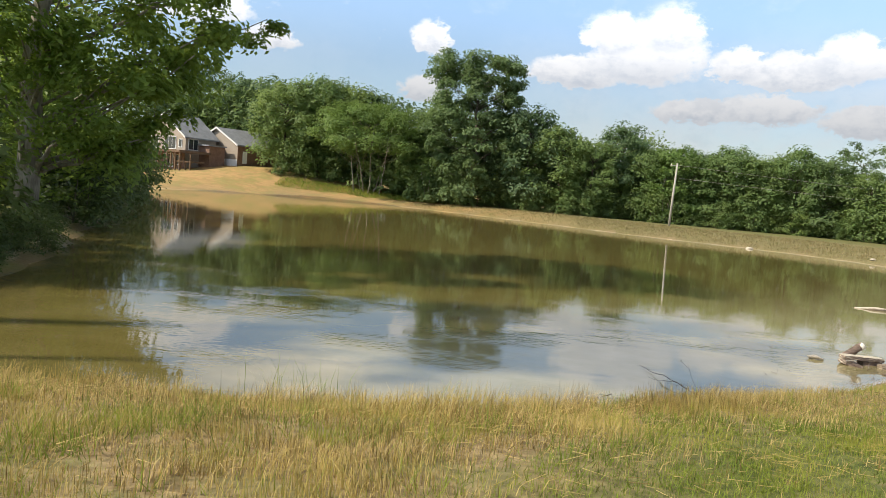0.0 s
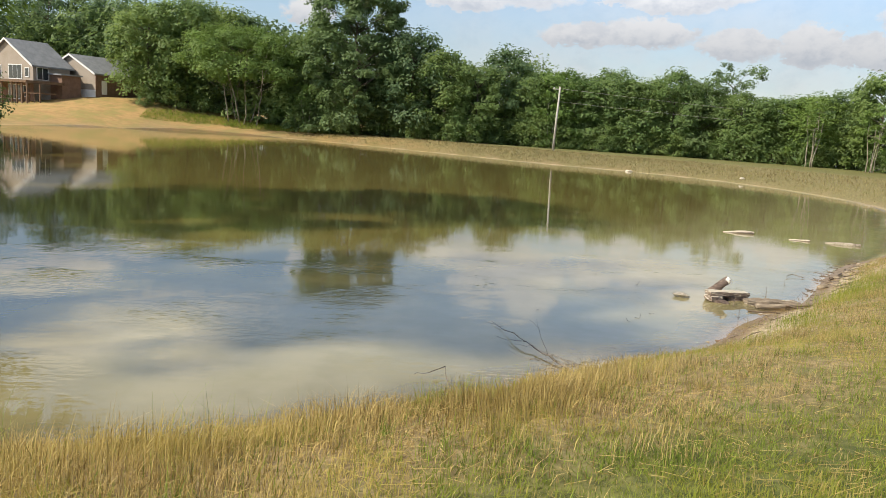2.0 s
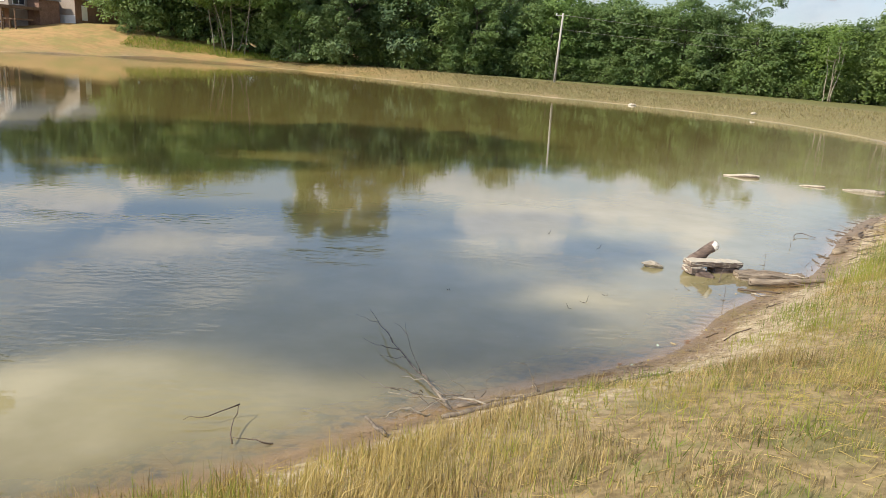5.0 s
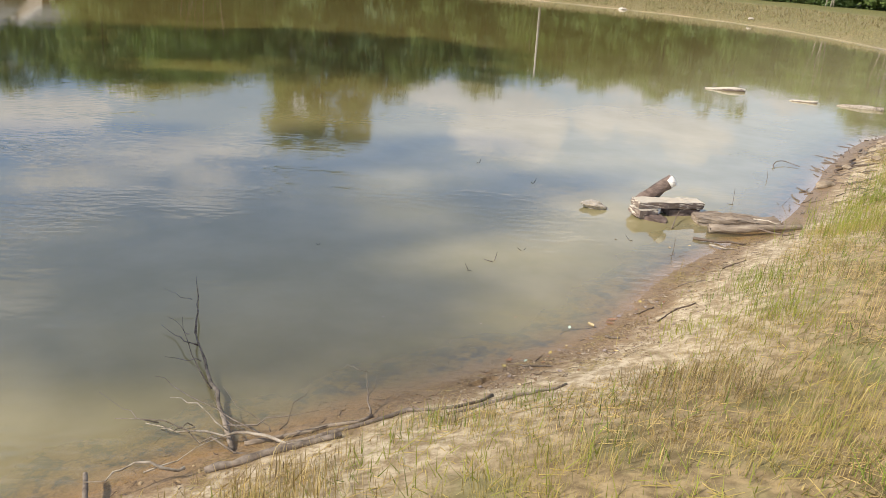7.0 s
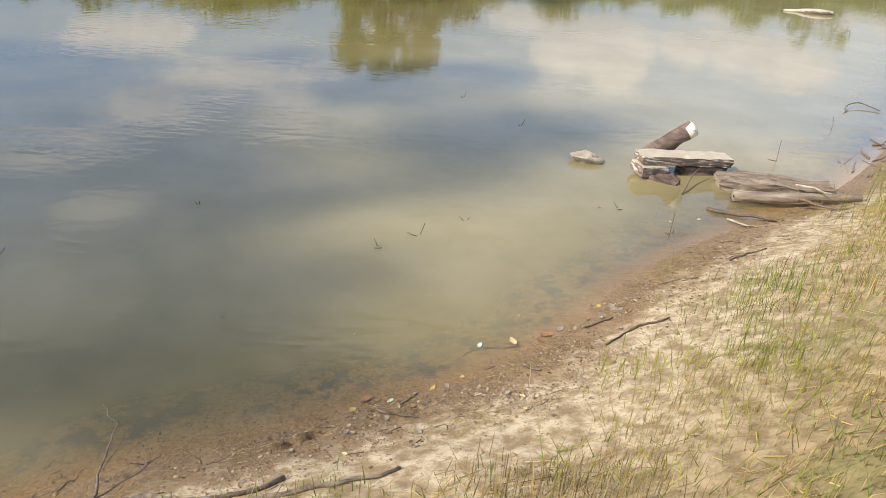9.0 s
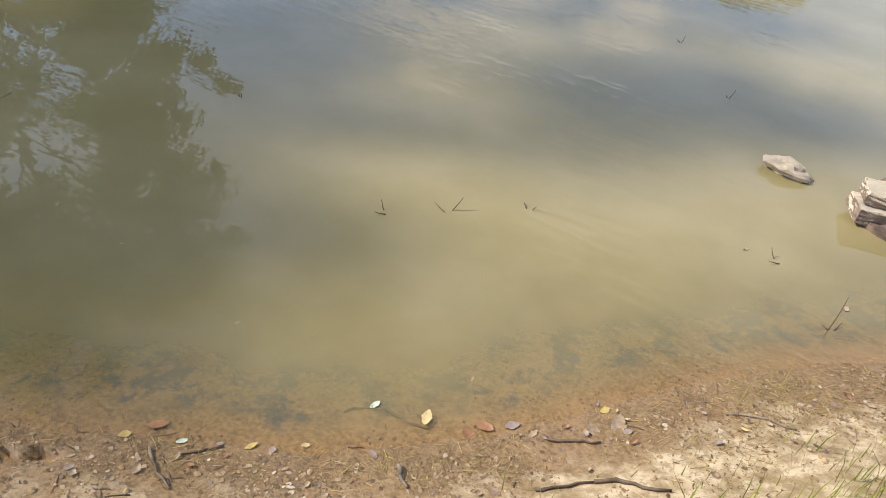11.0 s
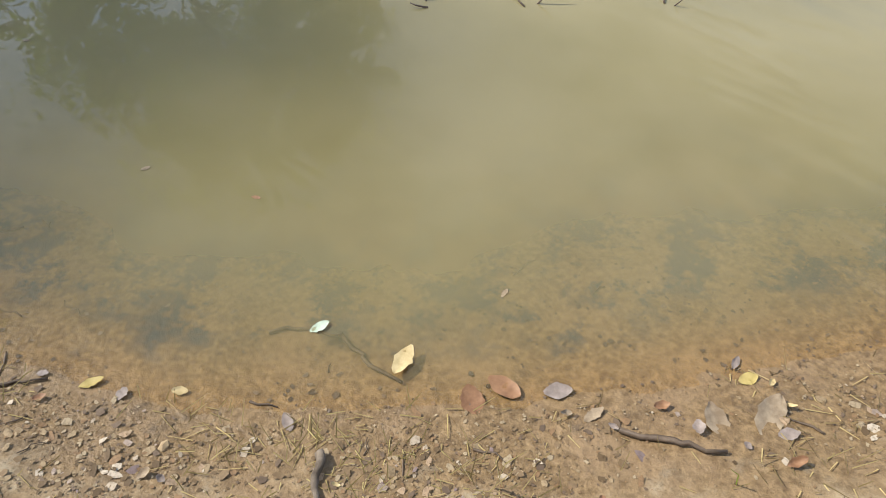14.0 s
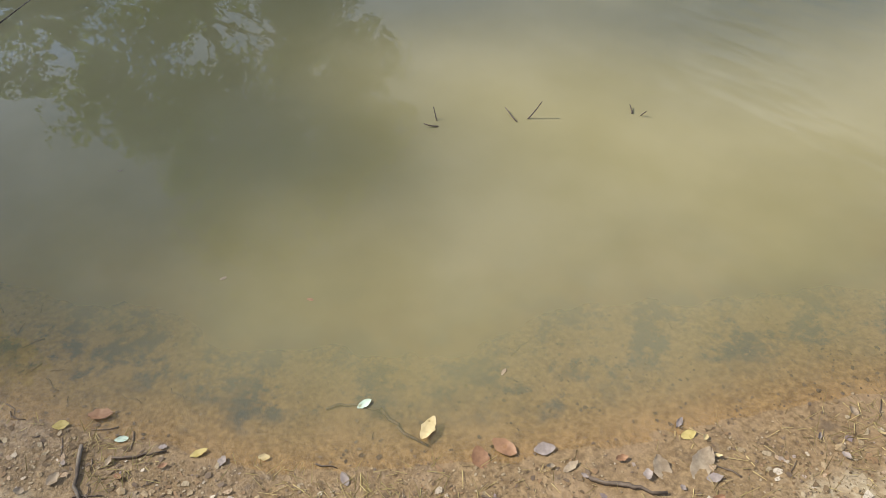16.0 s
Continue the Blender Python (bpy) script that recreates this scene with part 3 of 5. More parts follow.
def grow_tree(name, label, seed, height, radius, bare, clumps, leaves, leaf, mats, shape="round", trunk=0.25, lean=(0, 0), stems=1, group="", droop=0.0, clump=0.42, boughs=(), sides=7, clear=None, top=0, limb=0.32):
    """A tree at the origin: trunk with limbs, and a crown of leafy clumps. boughs: far-reaching ones (x, y, z, how many leaves)."""
    rng = np.random.default_rng(seed)
    root = thing(name, label, "tree" if name != "shrub" else "shrub", group=group)
    limbs, heads = [], []
    for k in range(clumps):
        h = bare + (1 - bare) * (k + 0.5) / clumps
        u = (h - bare) / (1 - bare)
        if shape == "tall":
            wide = 0.55 + 0.6 * math.sin(math.pi * min(u * 0.95, 1)) * (1 - 0.25 * u)
        elif shape == "column":
            wide = 1.08 - 0.18 * u if u < 0.86 else 0.92 * math.sqrt(max(1 - ((u - 0.86) / 0.17) ** 2 * 0.6, 0.1))
        elif shape == "spreading":
            wide = (0.5 + 0.55 * min(u * 2.4, 1)) * (1 if u < 0.75 else math.sqrt(1 - ((u - 0.75) / 0.27) ** 2 * 0.8))
        elif shape == "flat":
            wide = 0.45 + 0.75 * u
        else:
            wide = math.sqrt(max(1 - (2 * u - 0.85) ** 2 / 1.45, 0.05))
        ang = k * 2.39996 + rng.uniform(-0.5, 0.5)
        out = radius * wide * math.sqrt(rng.uniform(0.3, 1.0)) * rng.uniform(0.8, 1.1)
        heads.append((out * math.cos(ang) + lean[0] * h, out * math.sin(ang) + lean[1] * h, height * min(h + rng.uniform(-0.05, 0.05), 0.97)))
    if clear:        # the side that is open, with the trunk to be seen up to a height
        cx, cy, cz = clear
        heads = [(x, y, z) for x, y, z in heads if z > cz or x * cx + y * cy < 0.4 or abs(x * cy - y * cx) > 3.0]
    for k in range(top):     # a denser head of the crown
        ang = k * 2.39996
        out = radius * 0.75 * math.sqrt((k + 0.5) / top)
        heads.append((out * math.cos(ang) + lean[0], out * math.sin(ang) + lean[1] + 0.9, height * (0.93 - 0.16 * rng.random())))
    clumps = len(heads)
    heads = np.array(heads)
    for s in range(stems):
        ang = s * 2.4
        out = 0.0 if stems == 1 else 0.5 if stems < 6 else 0.6 + 0.28 * s
        foot = (out * math.cos(ang), out * math.sin(ang), -0.15)
        top = (lean[0] * 0.8 + (radius * 0.45 * math.cos(ang) if stems > 1 else 0), lean[1] * 0.8 + (radius * 0.45 * math.sin(ang) if stems > 1 else 0), height * 0.82)
        line = crooked(foot, top, 9, 0.035, seed + s)
        limbs.append(tube(line, np.linspace(trunk * (1.0 if stems == 1 else 0.6), trunk * 0.18, 9), sides, 0.08, seed))
    for k in range(0, clumps, 2):
        u = min(max((heads[k][2] - 0.55 * math.hypot(heads[k][0], heads[k][1])) / height / 0.82, 0.12), 0.94) * 8
        at = line[int(u)] * (1 - u % 1) + line[int(u) + 1] * (u % 1)
        limbs.append(tube(crooked(at, heads[k], 5, 0.08, seed + 50 + k), np.linspace(trunk * limb, trunk * 0.05, 5), 4, 0.0, seed))
    sizes = radius * clump * rng.uniform(0.6, 1.3, clumps) * (1.0 if clumps > 40 else 1.2)
    v, f = foliage(heads, sizes, leaves // clumps, leaf, rng, droop)
    crowns = [(v, f)]
    for k, (bx, by, bz, many) in enumerate(boughs):
        at = line[min(int(bz / height * 6.5), 6)]
        limb = crooked(at, (bx, by, bz), 12, 0.05, seed + 200 + k)
        limbs.append(tube(limb, np.linspace(trunk * 0.26, trunk * 0.03, 12), 6, 0.05, seed))
        sprays = limb[5:] + rng.normal(0, 0.22, (7, 3)) + np.array([0, 0, -0.1])
        crowns.append(foliage(sprays, np.linspace(0.85, 0.42, 7), many // 7, leaf * 0.8, rng, 0.35, 6))
    part("trunk", mesh_np("trunk", *joined(limbs), mats[0], True), root)
    v, f = joined(crowns)
    v[:, 2] = np.maximum(v[:, 2], 0.05)
    part("crown", mesh_np("crown", v, f, mats[1]), root)
    return root


def planted(master, spots, used):
    """Copies of a master at (x, y, scale, height scale); the master itself stands at the first spot."""
    for k, (x, y, s, hs) in enumerate(spots):
        z = float(land([x], [y])[0]) - 0.05
        m = Matrix.LocRotScale((x, y, z), Euler((0, 0, (k * 2.1 + x) % 6.28)), (s, s, s * hs))
        if k == 0 and not used:
            master.matrix_basis = m
        else:
            made = copy_thing(master, Matrix.Identity(4))
            made.matrix_basis = m


def woods():
    g = "trees on the far bank"
    lab = "broadleaf tree with a dense green crown on the far bank"
    kinds = [grow_tree("tree", lab, 11, 12, 4.8, 0.12, 64, 9500, 0.36, (BARK, LEAF_FAR), group=g, clump=0.35),
             grow_tree("tree", lab, 12, 12, 4.4, 0.1, 64, 9500, 0.36, (BARK, LEAF_FAR), "tall", group=g, clump=0.35),
             grow_tree("tree", "broadleaf tree with a dark green crown on the far bank", 13, 12, 4.6, 0.1, 64, 9500, 0.36, (BARK, LEAF_DARK), group=g, clump=0.35),
             grow_tree("tree", "broadleaf tree with a pale green crown on the far bank", 14, 12, 5.0, 0.16, 64, 9500, 0.36, (BARK, LEAF_PALE), group=g, stems=3, clump=0.35)]
    back = [grow_tree("tree", "tree standing back in the wood", 15, 12, 4.8, 0.15, 30, 2600, 0.5, (BARK, LEAF_FAR), group=g, sides=5),
            grow_tree("tree", "dark tree standing back in the wood", 16, 12, 4.5, 0.15, 30, 2600, 0.5, (BARK, LEAF_DARK), "tall", group=g, sides=5)]
    # x, y, height, kind: the trees that make the skyline, from the house round to the right
    front = ((-35.5, 112, 13.2, 0), (-30.5, 114, 14.8, 1), (-26, 115, 14.4, 0), (-22, 115, 14, 2), (-14, 113, 13, 1), (3.5, 106, 14, 2), (8, 104, 11.8, 0),
             (12.5, 103, 10, 1), (17, 106, 12.6, 2), (21, 104, 10.2, 0), (24.5, 103, 10.4, 3), (27.5, 103, 9.4, 1), (31.5, 102, 10.8, 0), (35, 101, 9.6, 1),
             (39.5, 100, 11, 0), (43, 99, 9.8, 2), (47.5, 96, 8.6, 0), (51.5, 94, 8.2, 1), (55, 92, 8.6, 3), (59, 90, 9.2, 2))
    spots, behind = [[] for _ in kinds], [[], []]
    for x, y, h, k in front:
        spots[k].append((x, y, max(h / 12, 0.86), h / 12 / max(h / 12, 0.86)))
    rng = np.random.default_rng(5)
    for k, (x, y, h, _) in enumerate(front):       # the wood behind
        for far in (9, 18):
            behind[(k + far) % 2].append((x * (1 + far / 110) + rng.uniform(-2.5, 2.5), y + far + rng.uniform(-2, 2), h * rng.uniform(0.76, 1.0) / 12 + 0.03 * far / 9, 1.0))
    for k in range(13):                            # on round the right-hand end
        a = k / 12
        spots[int(rng.integers(0, 4))].append((61 - 6 * a + rng.uniform(-2, 2), 86 - 70 * a, rng.uniform(0.72, 0.95), 1.0))
        behind[k % 2].append((69 - 6 * a + rng.uniform(-2, 2), 88 - 70 * a, rng.uniform(0.8, 1.05), 1.0))
    behind[0] += [(-10, 117, 1.2, 1.0), (-2, 116, 1.2, 1.0), (4, 114, 1.0, 1.0)]
    behind[1] += [(-6, 121, 1.3, 1.0), (-17, 120, 1.2, 1.0)]
    for k in range(9):                             # behind the house
        behind[k % 2].append((-68 + 4.6 * k + rng.uniform(-1.5, 1.5), 133 + rng.uniform(-3, 3) - 0.9 * k, rng.uniform(1.05, 1.35), 1.0))
    for k in range(3):                             # behind the left-hand bank
        a = k / 7
        behind[k % 2].append((-31 - 26 * a + rng.uniform(-2, 2), 34 + 62 * a, rng.uniform(0.9, 1.1), 1.0))
    for master, s in zip(kinds + back, spots + behind):
        planted(master, s, False)
    great = grow_tree("tree", "tall dark tree standing far above the others", 21, 22, 7.3, 0.05, 180, 46000, 0.38, (BARK, LEAF_DARK), "column", 0.42, group=g, clump=0.21, limb=0.2)
    planted(great, [(-5.0, 108, 1.02, 1.0)], False)
    spread_tree = grow_tree("tree", "broad pale green tree with many bare pale stems", 22, 12.7, 8.5, 0.45, 90, 24000, 0.29, (GREY_WOOD, LEAF_PALE), "round", 0.15, stems=8, group=g, clump=0.24)
    planted(spread_tree, [(-21, 108.5, 1.0, 1.0)], False)
    sparse = grow_tree("tree", "thin tree with flat sparse tiers above the wood", 23, 13.0, 3.8, 0.66, 14, 1800, 0.3, (BARK, LEAF_DARK), "flat", 0.2, group=g, clump=0.26)
    planted(sparse, [(47.5, 99, 1.0, 0.98)], False)
    bare = grow_tree("tree", "thin pale-stemmed tree at the edge of the wood", 25, 8.5, 2.4, 0.5, 12, 900, 0.3, (GREY_WOOD, LEAF_PALE), "round", 0.13, stems=4, group=g, clump=0.3)
    planted(bare, [(-11.5, 106, 0.8, 1.0), (22.5, 100.5, 0.9, 1.0), (52, 86, 0.9, 1.0), (55, 79, 0.8, 1.0), (54.5, 72, 1.0, 1.0), (53, 66, 0.9, 1.1)], False)
    thicket = grow_tree("shrub", "dark thicket inside the wood", 32, 5.0, 3.4, 0.0, 16, 700, 0.55, (BARK, LEAF_FAR), "round", 0.06, stems=3, group="thickets inside the wood", sides=4)
    inner = [(x + dx + rng.uniform(-1, 1), y + 4.5 + rng.uniform(-1, 2), rng.uniform(0.85, 1.25), 1.0) for x, y, h, k in front for dx in (0.0, 2.2)]
    planted(thicket, inner + [(-22 + 3 * k, 112 + rng.uniform(-1, 1), 1.1, 1.0) for k in range(8)], False)
    pine = grow_tree("pine", "tall thin pine behind the house", 24, 18, 2.8, 0.38, 36, 2900, 0.38, (BARK, LEAF_DARK), "tall", 0.22, group="pines behind the house", sides=5)
    pines = [(-62 + 4.2 * k + rng.uniform(-1, 1), 128 + rng.uniform(-3, 6) - 0.3 * k, rng.uniform(0.82, 1.02), 1.0) for k in range(9)]
    pines = [(x, y, s * (1.2 if x < -48 else 1.0), h) for x, y, s, h in pines]
    pines += [(-66 + 3.2 * k + rng.uniform(-1, 1), 138 + rng.uniform(-2, 5), rng.uniform(0.9, 1.08), 1.0) for k in range(11)]
    pines += [(-80 + 5 * k + rng.uniform(-1, 1), 118 + rng.uniform(-3, 6), rng.uniform(0.85, 1.02), 1.0) for k in range(5)]
    planted(pine, pines, False)
    shrub = grow_tree("shrub", "leafy shrub at the foot of the wood", 31, 4.0, 2.5, 0.0, 18, 1500, 0.28, (BARK, LEAF_FAR), "round", 0.06, stems=3, group="undergrowth of the wood", sides=4)
    low = []
    for (x, y, h, k), (x1, y1, h1, k1) in zip(front, front[1:]):
        for t in (0.0, 0.4, 0.75):
            if not -25 < x + (x1 - x) * t < -16:
                low.append((x + (x1 - x) * t + rng.uniform(-0.8, 0.8), y + (y1 - y) * t - 2.0 + rng.uniform(-1.8, 1.2), rng.uniform(0.45, 1.15), rng.uniform(0.8, 1.3)))
    low += [(58.5 - 7 * t + rng.uniform(-1, 1), 88 - 60 * t, rng.uniform(0.5, 1.2), 1.0) for t in np.arange(14) / 13]
    low += [(-13 + 1.9 * k + rng.uniform(-0.5, 0.5), 106 + rng.uniform(-1, 3), rng.uniform(0.7, 1.3), 1.2) for k in range(10)]
    planted(shrub, low, False)


woods()


def left_bank():
    g = "trees on the near bank"
    foot = (-15.3, 21.0)
    big = grow_tree("tree", "old tall tree with a leaning grey trunk overhanging the water", 41, 17.8, 5.4, 0.1, 115, 40000, 0.21, (OLD_TRUNK, LEAF_NEAR), "spreading", 0.42, (2.0, 0.5), group=g, droop=0.14, clump=0.25, clear=(0.59, -0.81, 5.0), limb=0.12, top=14,
                    boughs=((6.6, 3.6, 8.2, 1500), (5.6, 3.2, 9.6, 1300), (4.2, 2.4, 4.6, 1300), (3.4, 1.4, 3.4, 900), (3.4, -1.6, 4.2, 700), (4.6, 2.3, 6.6, 1300), (6.2, 3.0, 11.2, 1500), (2.6, -2.6, 6.2, 700), (1.6, -3.4, 4.6, 500)))
    big.matrix_basis = pose(*foot, float(land([foot[0]], [foot[1]])[0]) - 0.1)
    shade = grow_tree("tree", "tall open-crowned tree whose shade falls on the water", 43, 16.3, 4.2, 0.62, 26, 11000, 0.2, (BARK, LEAF_NEAR), "tall", 0.36, (0.8, 0.3), group=g, clump=0.2, top=9, limb=0.2,
                      boughs=((8.0, 1.6, 3.4, 420), (7.4, 2.8, 4.5, 380)))
    shade.matrix_basis = pose(-14.69, 7.57, float(land([-15.0], [7.2])[0]) - 0.1, 0, 0, -180.5)
    shade.scale = (1.06, 1.06, 1.1)
    other = copy_thing(shade, pose(-17.5, 14.5, 1.0, 0, 0, 200))
    other.scale = (1.1, 1.1, 0.62)
    behind = copy_thing(shade, pose(-12.7, 5.81, 1.0, 0, 0, 232.6))
    behind.scale = (0.4, 0.4, 0.99)
    side = grow_tree("tree", "leafy bank tree with low dark branches", 42, 13, 4.4, 0.04, 54, 10000, 0.26, (BARK, LEAF_NEAR), "round", 0.25, group=g, droop=0.1)
    planted(side, [(-20.5, 28, 0.85, 0.62), (-26, 34, 0.85, 0.6), (-25, 29, 1.0, 0.7), (-29, 41, 0.85, 0.7), (-36, 49, 0.9, 0.65)], False)
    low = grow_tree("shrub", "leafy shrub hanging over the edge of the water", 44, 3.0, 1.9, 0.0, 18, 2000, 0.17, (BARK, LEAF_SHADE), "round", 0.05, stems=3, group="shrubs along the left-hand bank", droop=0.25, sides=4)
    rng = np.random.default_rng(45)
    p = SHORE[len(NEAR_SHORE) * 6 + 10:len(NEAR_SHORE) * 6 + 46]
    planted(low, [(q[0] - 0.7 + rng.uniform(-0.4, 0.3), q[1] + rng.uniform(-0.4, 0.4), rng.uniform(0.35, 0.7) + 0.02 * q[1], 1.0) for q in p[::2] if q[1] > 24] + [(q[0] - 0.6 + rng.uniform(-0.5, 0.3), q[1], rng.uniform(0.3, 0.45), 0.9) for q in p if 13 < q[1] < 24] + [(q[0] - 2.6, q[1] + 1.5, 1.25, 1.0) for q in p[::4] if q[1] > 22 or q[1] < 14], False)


left_bank()


# ---- house on the rise ----
SIDING = rough_matter("tan siding", (0.30, 0.25, 0.195), (0.37, 0.315, 0.26), 6, 0.8, 0.1, 0.005)
BRICKWORK = rough_matter("brown brickwork", (0.16, 0.09, 0.06), (0.26, 0.16, 0.11), 8, 0.85, 0.2, 0.01)
SHINGLE = rough_matter("grey shingles", (0.17, 0.18, 0.19), (0.27, 0.28, 0.29), 7, 0.9, 0.2, 0.01)
WHITE_TRIM = rough_matter("white trim", (0.7, 0.69, 0.66), (0.8, 0.79, 0.77), 5, 0.6, 0.05, 0.005)
DECK_WOOD = rough_matter("brown deck timber", (0.10, 0.06, 0.035), (0.20, 0.13, 0.08), 6, 0.8, 0.2, 0.01)


def make_glass():
    m, n = material("window glass")
    finish(n, (0.03, 0.035, 0.04, 1), 0.05, spec=0.8)
    return m


GLASS = make_glass()


def gabled(root, x0, x1, y0, y1, floor, eave, ridge, wall_mat, over=0.45):
    """Walls of one gabled block and its two roof slopes, the gable towards -y."""
    mid = (x0 + x1) / 2
    bm_part("wall", prism([(x0, floor), (x1, floor), (x1, eave), (mid, ridge), (x0, eave)], y0, y1), wall_mat, root)
    rise = (ridge - eave) / (x1 - mid)
    for side, xe in ((-1, x0 - over), (1, x1 + over)):
        ze = eave - rise * over
        bm_part("roof", prism([(xe, ze + 0.03), (mid, ridge + 0.03), (mid, ridge + 0.25), (xe, ze + 0.25)], y0 - over, y1 + over), SHINGLE, root, "grey shingle roof slope")
        bm_part("bargeboard", prism([(xe, ze), (mid, ridge), (mid, ridge + 0.28), (xe, ze + 0.28)], y0 - over - 0.06, y0 - over - 0.01), WHITE_TRIM, root, "white bargeboard")


def window(root, x0, x1, z0, z1, y, panes=2):
    frame_ob = bm_part("window", block(x0 - 0.08, x1 + 0.08, y - 0.07, y - 0.01, z0 - 0.08, z1 + 0.08), WHITE_TRIM, root, "white window frame")
    step_x = (x1 - x0) / panes
    for k in range(panes):
        bm_part("pane", block(x0 + k * step_x + 0.04, x0 + (k + 1) * step_x - 0.04, y - 0.09, y - 0.075, z0 + 0.04, z1 - 0.04), GLASS, frame_ob, "dark glass pane")


def make_house():
    turn = -30.0
    home = thing("house", "tan two-storey house with grey gabled roof above the pond", "house", (-50.6, 109.0, 0), turn)
    gabled(home, -11.2, 0, 0, 5.8, 2.0, 7.75, 11.2, SIDING)
    window(home, -1.7, -0.9, 6.1, 7.3, 0, 1)
    window(home, -5.4, -2.5, 5.75, 7.7, 0, 3)
    window(home, -9.2, -7.2, 5.75, 7.6, 0, 3)
    window(home, -5.6, -3.0, 2.9, 4.9, 0, 3)
    window(home, -2.4, -1.4, 3.3, 4.8, 0, 1)
    window(home, -9.6, -7.0, 2.9, 4.9, 0, 3)
    # dark brickwork laid over the siding also carries the shade under the deck
    bm_part("lower_wall", block(-11.2, 0, -0.03, -0.004, 2.0, 5.12), BRICKWORK, home, "brown brick lower storey with the deck's shade in its tone")
    bm_part("side_deck", block(0.65, 3.4, -3.4, 2.4, 5.15, 5.5), DECK_WOOD, home, "brown timber deck")
    for k in range(3):
        bm_part("post", block(1.0 + 1.1 * k, 1.18 + 1.1 * k, -3.3, -3.12, 1.8, 5.15), DECK_WOOD, home)
    side = bm_part("window", block(0.0, 0.07, 0.5, 2.3, 5.7, 7.5), WHITE_TRIM, home, "white window frame")
    for k in range(2):
        bm_part("pane", block(0.072, 0.09, 0.6 + 0.85 * k, 1.35 + 0.85 * k, 5.8, 7.4), GLASS, side, "dark glass pane")
    bm_part("deck", block(-11.2, 0.6, -3.4, -0.02, 5.15, 5.5), DECK_WOOD, home, "brown timber deck")
    for k in range(6):
        bm_part("post", block(-11.0 + 2.2 * k, -10.82 + 2.2 * k, -3.35, -3.17, 1.8, 5.15), DECK_WOOD, home)
    bm_part("stair_deck", block(0.6, 4.6, -2.2, 0.2, 3.7, 3.9), DECK_WOOD, home, "low timber landing")
    for k in range(4):
        bm_part("post", block(0.7 + 1.2 * k, 0.85 + 1.2 * k, -2.15, -2.0, 1.8, 5.0 if k % 2 else 3.7), DECK_WOOD, home)
    bm_part("link_wall", block(0.02, 2.6, 2.6, 5.6, 2.0, 6.6), BRICKWORK, home, "brown brick link")
    bm_part("link_roof", block(0.0, 3.0, 2.2, 5.7, 6.6, 6.8), SHINGLE, home)
    garage = thing("garage", "tan garage wing with white gable trim and grey roof", "garage", (-43.4, 112.5, 0), turn)
    gabled(garage, -10.4, 0, 0, 9, 3.0, 7.25, 9.8, SIDING)
    bm_part("foundation", block(-10.4, 0.02, -0.05, -0.01, 3.2, 4.9), WHITE_TRIM, garage, "pale foundation wall")
    bm_part("side_wall", block(0.01, 0.06, 0.0, 9, 3.0, 7.2), BRICKWORK, garage, "brown brick side wall")
    bm_part("door", block(0.07, 0.12, 1.0, 1.9, 4.3, 6.3), WHITE_TRIM, garage, "white side door")


make_house()


# ---- utility pole and its lines ----
def make_pole():
    root = thing("utility_pole", "grey wooden utility pole behind the far bank", "utility pole", (20.2, 86, 0.85))
    part("pole", mesh_np("pole", *tube([(0, 0, -0.3), (0.1, 0, 4), (0.2, 0, 7.6)], [0.14, 0.12, 0.095], 10), POLE_WOOD, True), root)
    bm_part("crossarm", block(-0.6, 0.3, -0.05, 0.05, 7.27, 7.37, 0.01), POLE_WOOD, root)
    for k in range(2):
        bm_part("insulator", block(-0.55 + 0.7 * k, -0.45 + 0.7 * k, -0.05, 0.05, 7.37, 7.55, 0.02), WHITE_TRIM, root, "white insulator")
    for z, z1 in ((8.25, 8.6), (6.75, 7.2)):
        t = np.linspace(0, 1, 24)[:, None]
        line = np.array([20.3, 86, z]) * (1 - t) + np.array([120.0, 118, z1]) * t
        line[:, 2] -= 3.2 * (t * (1 - t))[:, 0]
        wire = part("power_line", mesh_np("power_line", *tube(line, np.full(24, 0.014), 4), POLE_WOOD), None)
        tagged(wire, "thin grey power line strung past the wood", "power line")


make_pole()


# ---- grass ----
def blades(spots, heights, width, rng, lean=0.35, flow=None):
    """Grass stalks: two joints each, bent one way, or with the flow of their tussock; spots (n, 3)."""
    n = len(spots)
    ang = rng.uniform(0, 2 * np.pi, n) if flow is None else flow + rng.normal(0, 0.8, n)
    bend = (np.abs(rng.normal(0, lean, n)) + 0.04) * (1.0 if flow is None else rng.choice([0.5, 1.0, 2.6], n, p=[0.35, 0.4, 0.25]))
    out = np.stack([np.cos(ang), np.sin(ang), 0 * ang], -1)
    side = np.stack([-np.sin(ang + rng.normal(0, 0.6, n)), np.cos(ang), 0 * ang], -1) * (width * rng.uniform(0.6, 1.3, n))[:, None]
    up = np.array([0, 0, 1.0])
    h = heights[:, None]
    mid = spots + up * h * 0.55 + out * h * 0.25 * bend[:, None]
    tip = spots + up * h * (1 - 0.25 * np.minimum(bend, 1.6)[:, None]) + out * h * 0.85 * bend[:, None]
    v = np.stack([spots - side, spots + side, mid + side * 0.85, mid - side * 0.85, tip], 1).reshape(-1, 3)
    i = np.arange(n) * 5
    return v, np.concatenate([np.stack([i, i + 1, i + 2], -1), np.stack([i, i + 2, i + 3], -1), np.stack([i + 3, i + 2, i + 4], -1)])


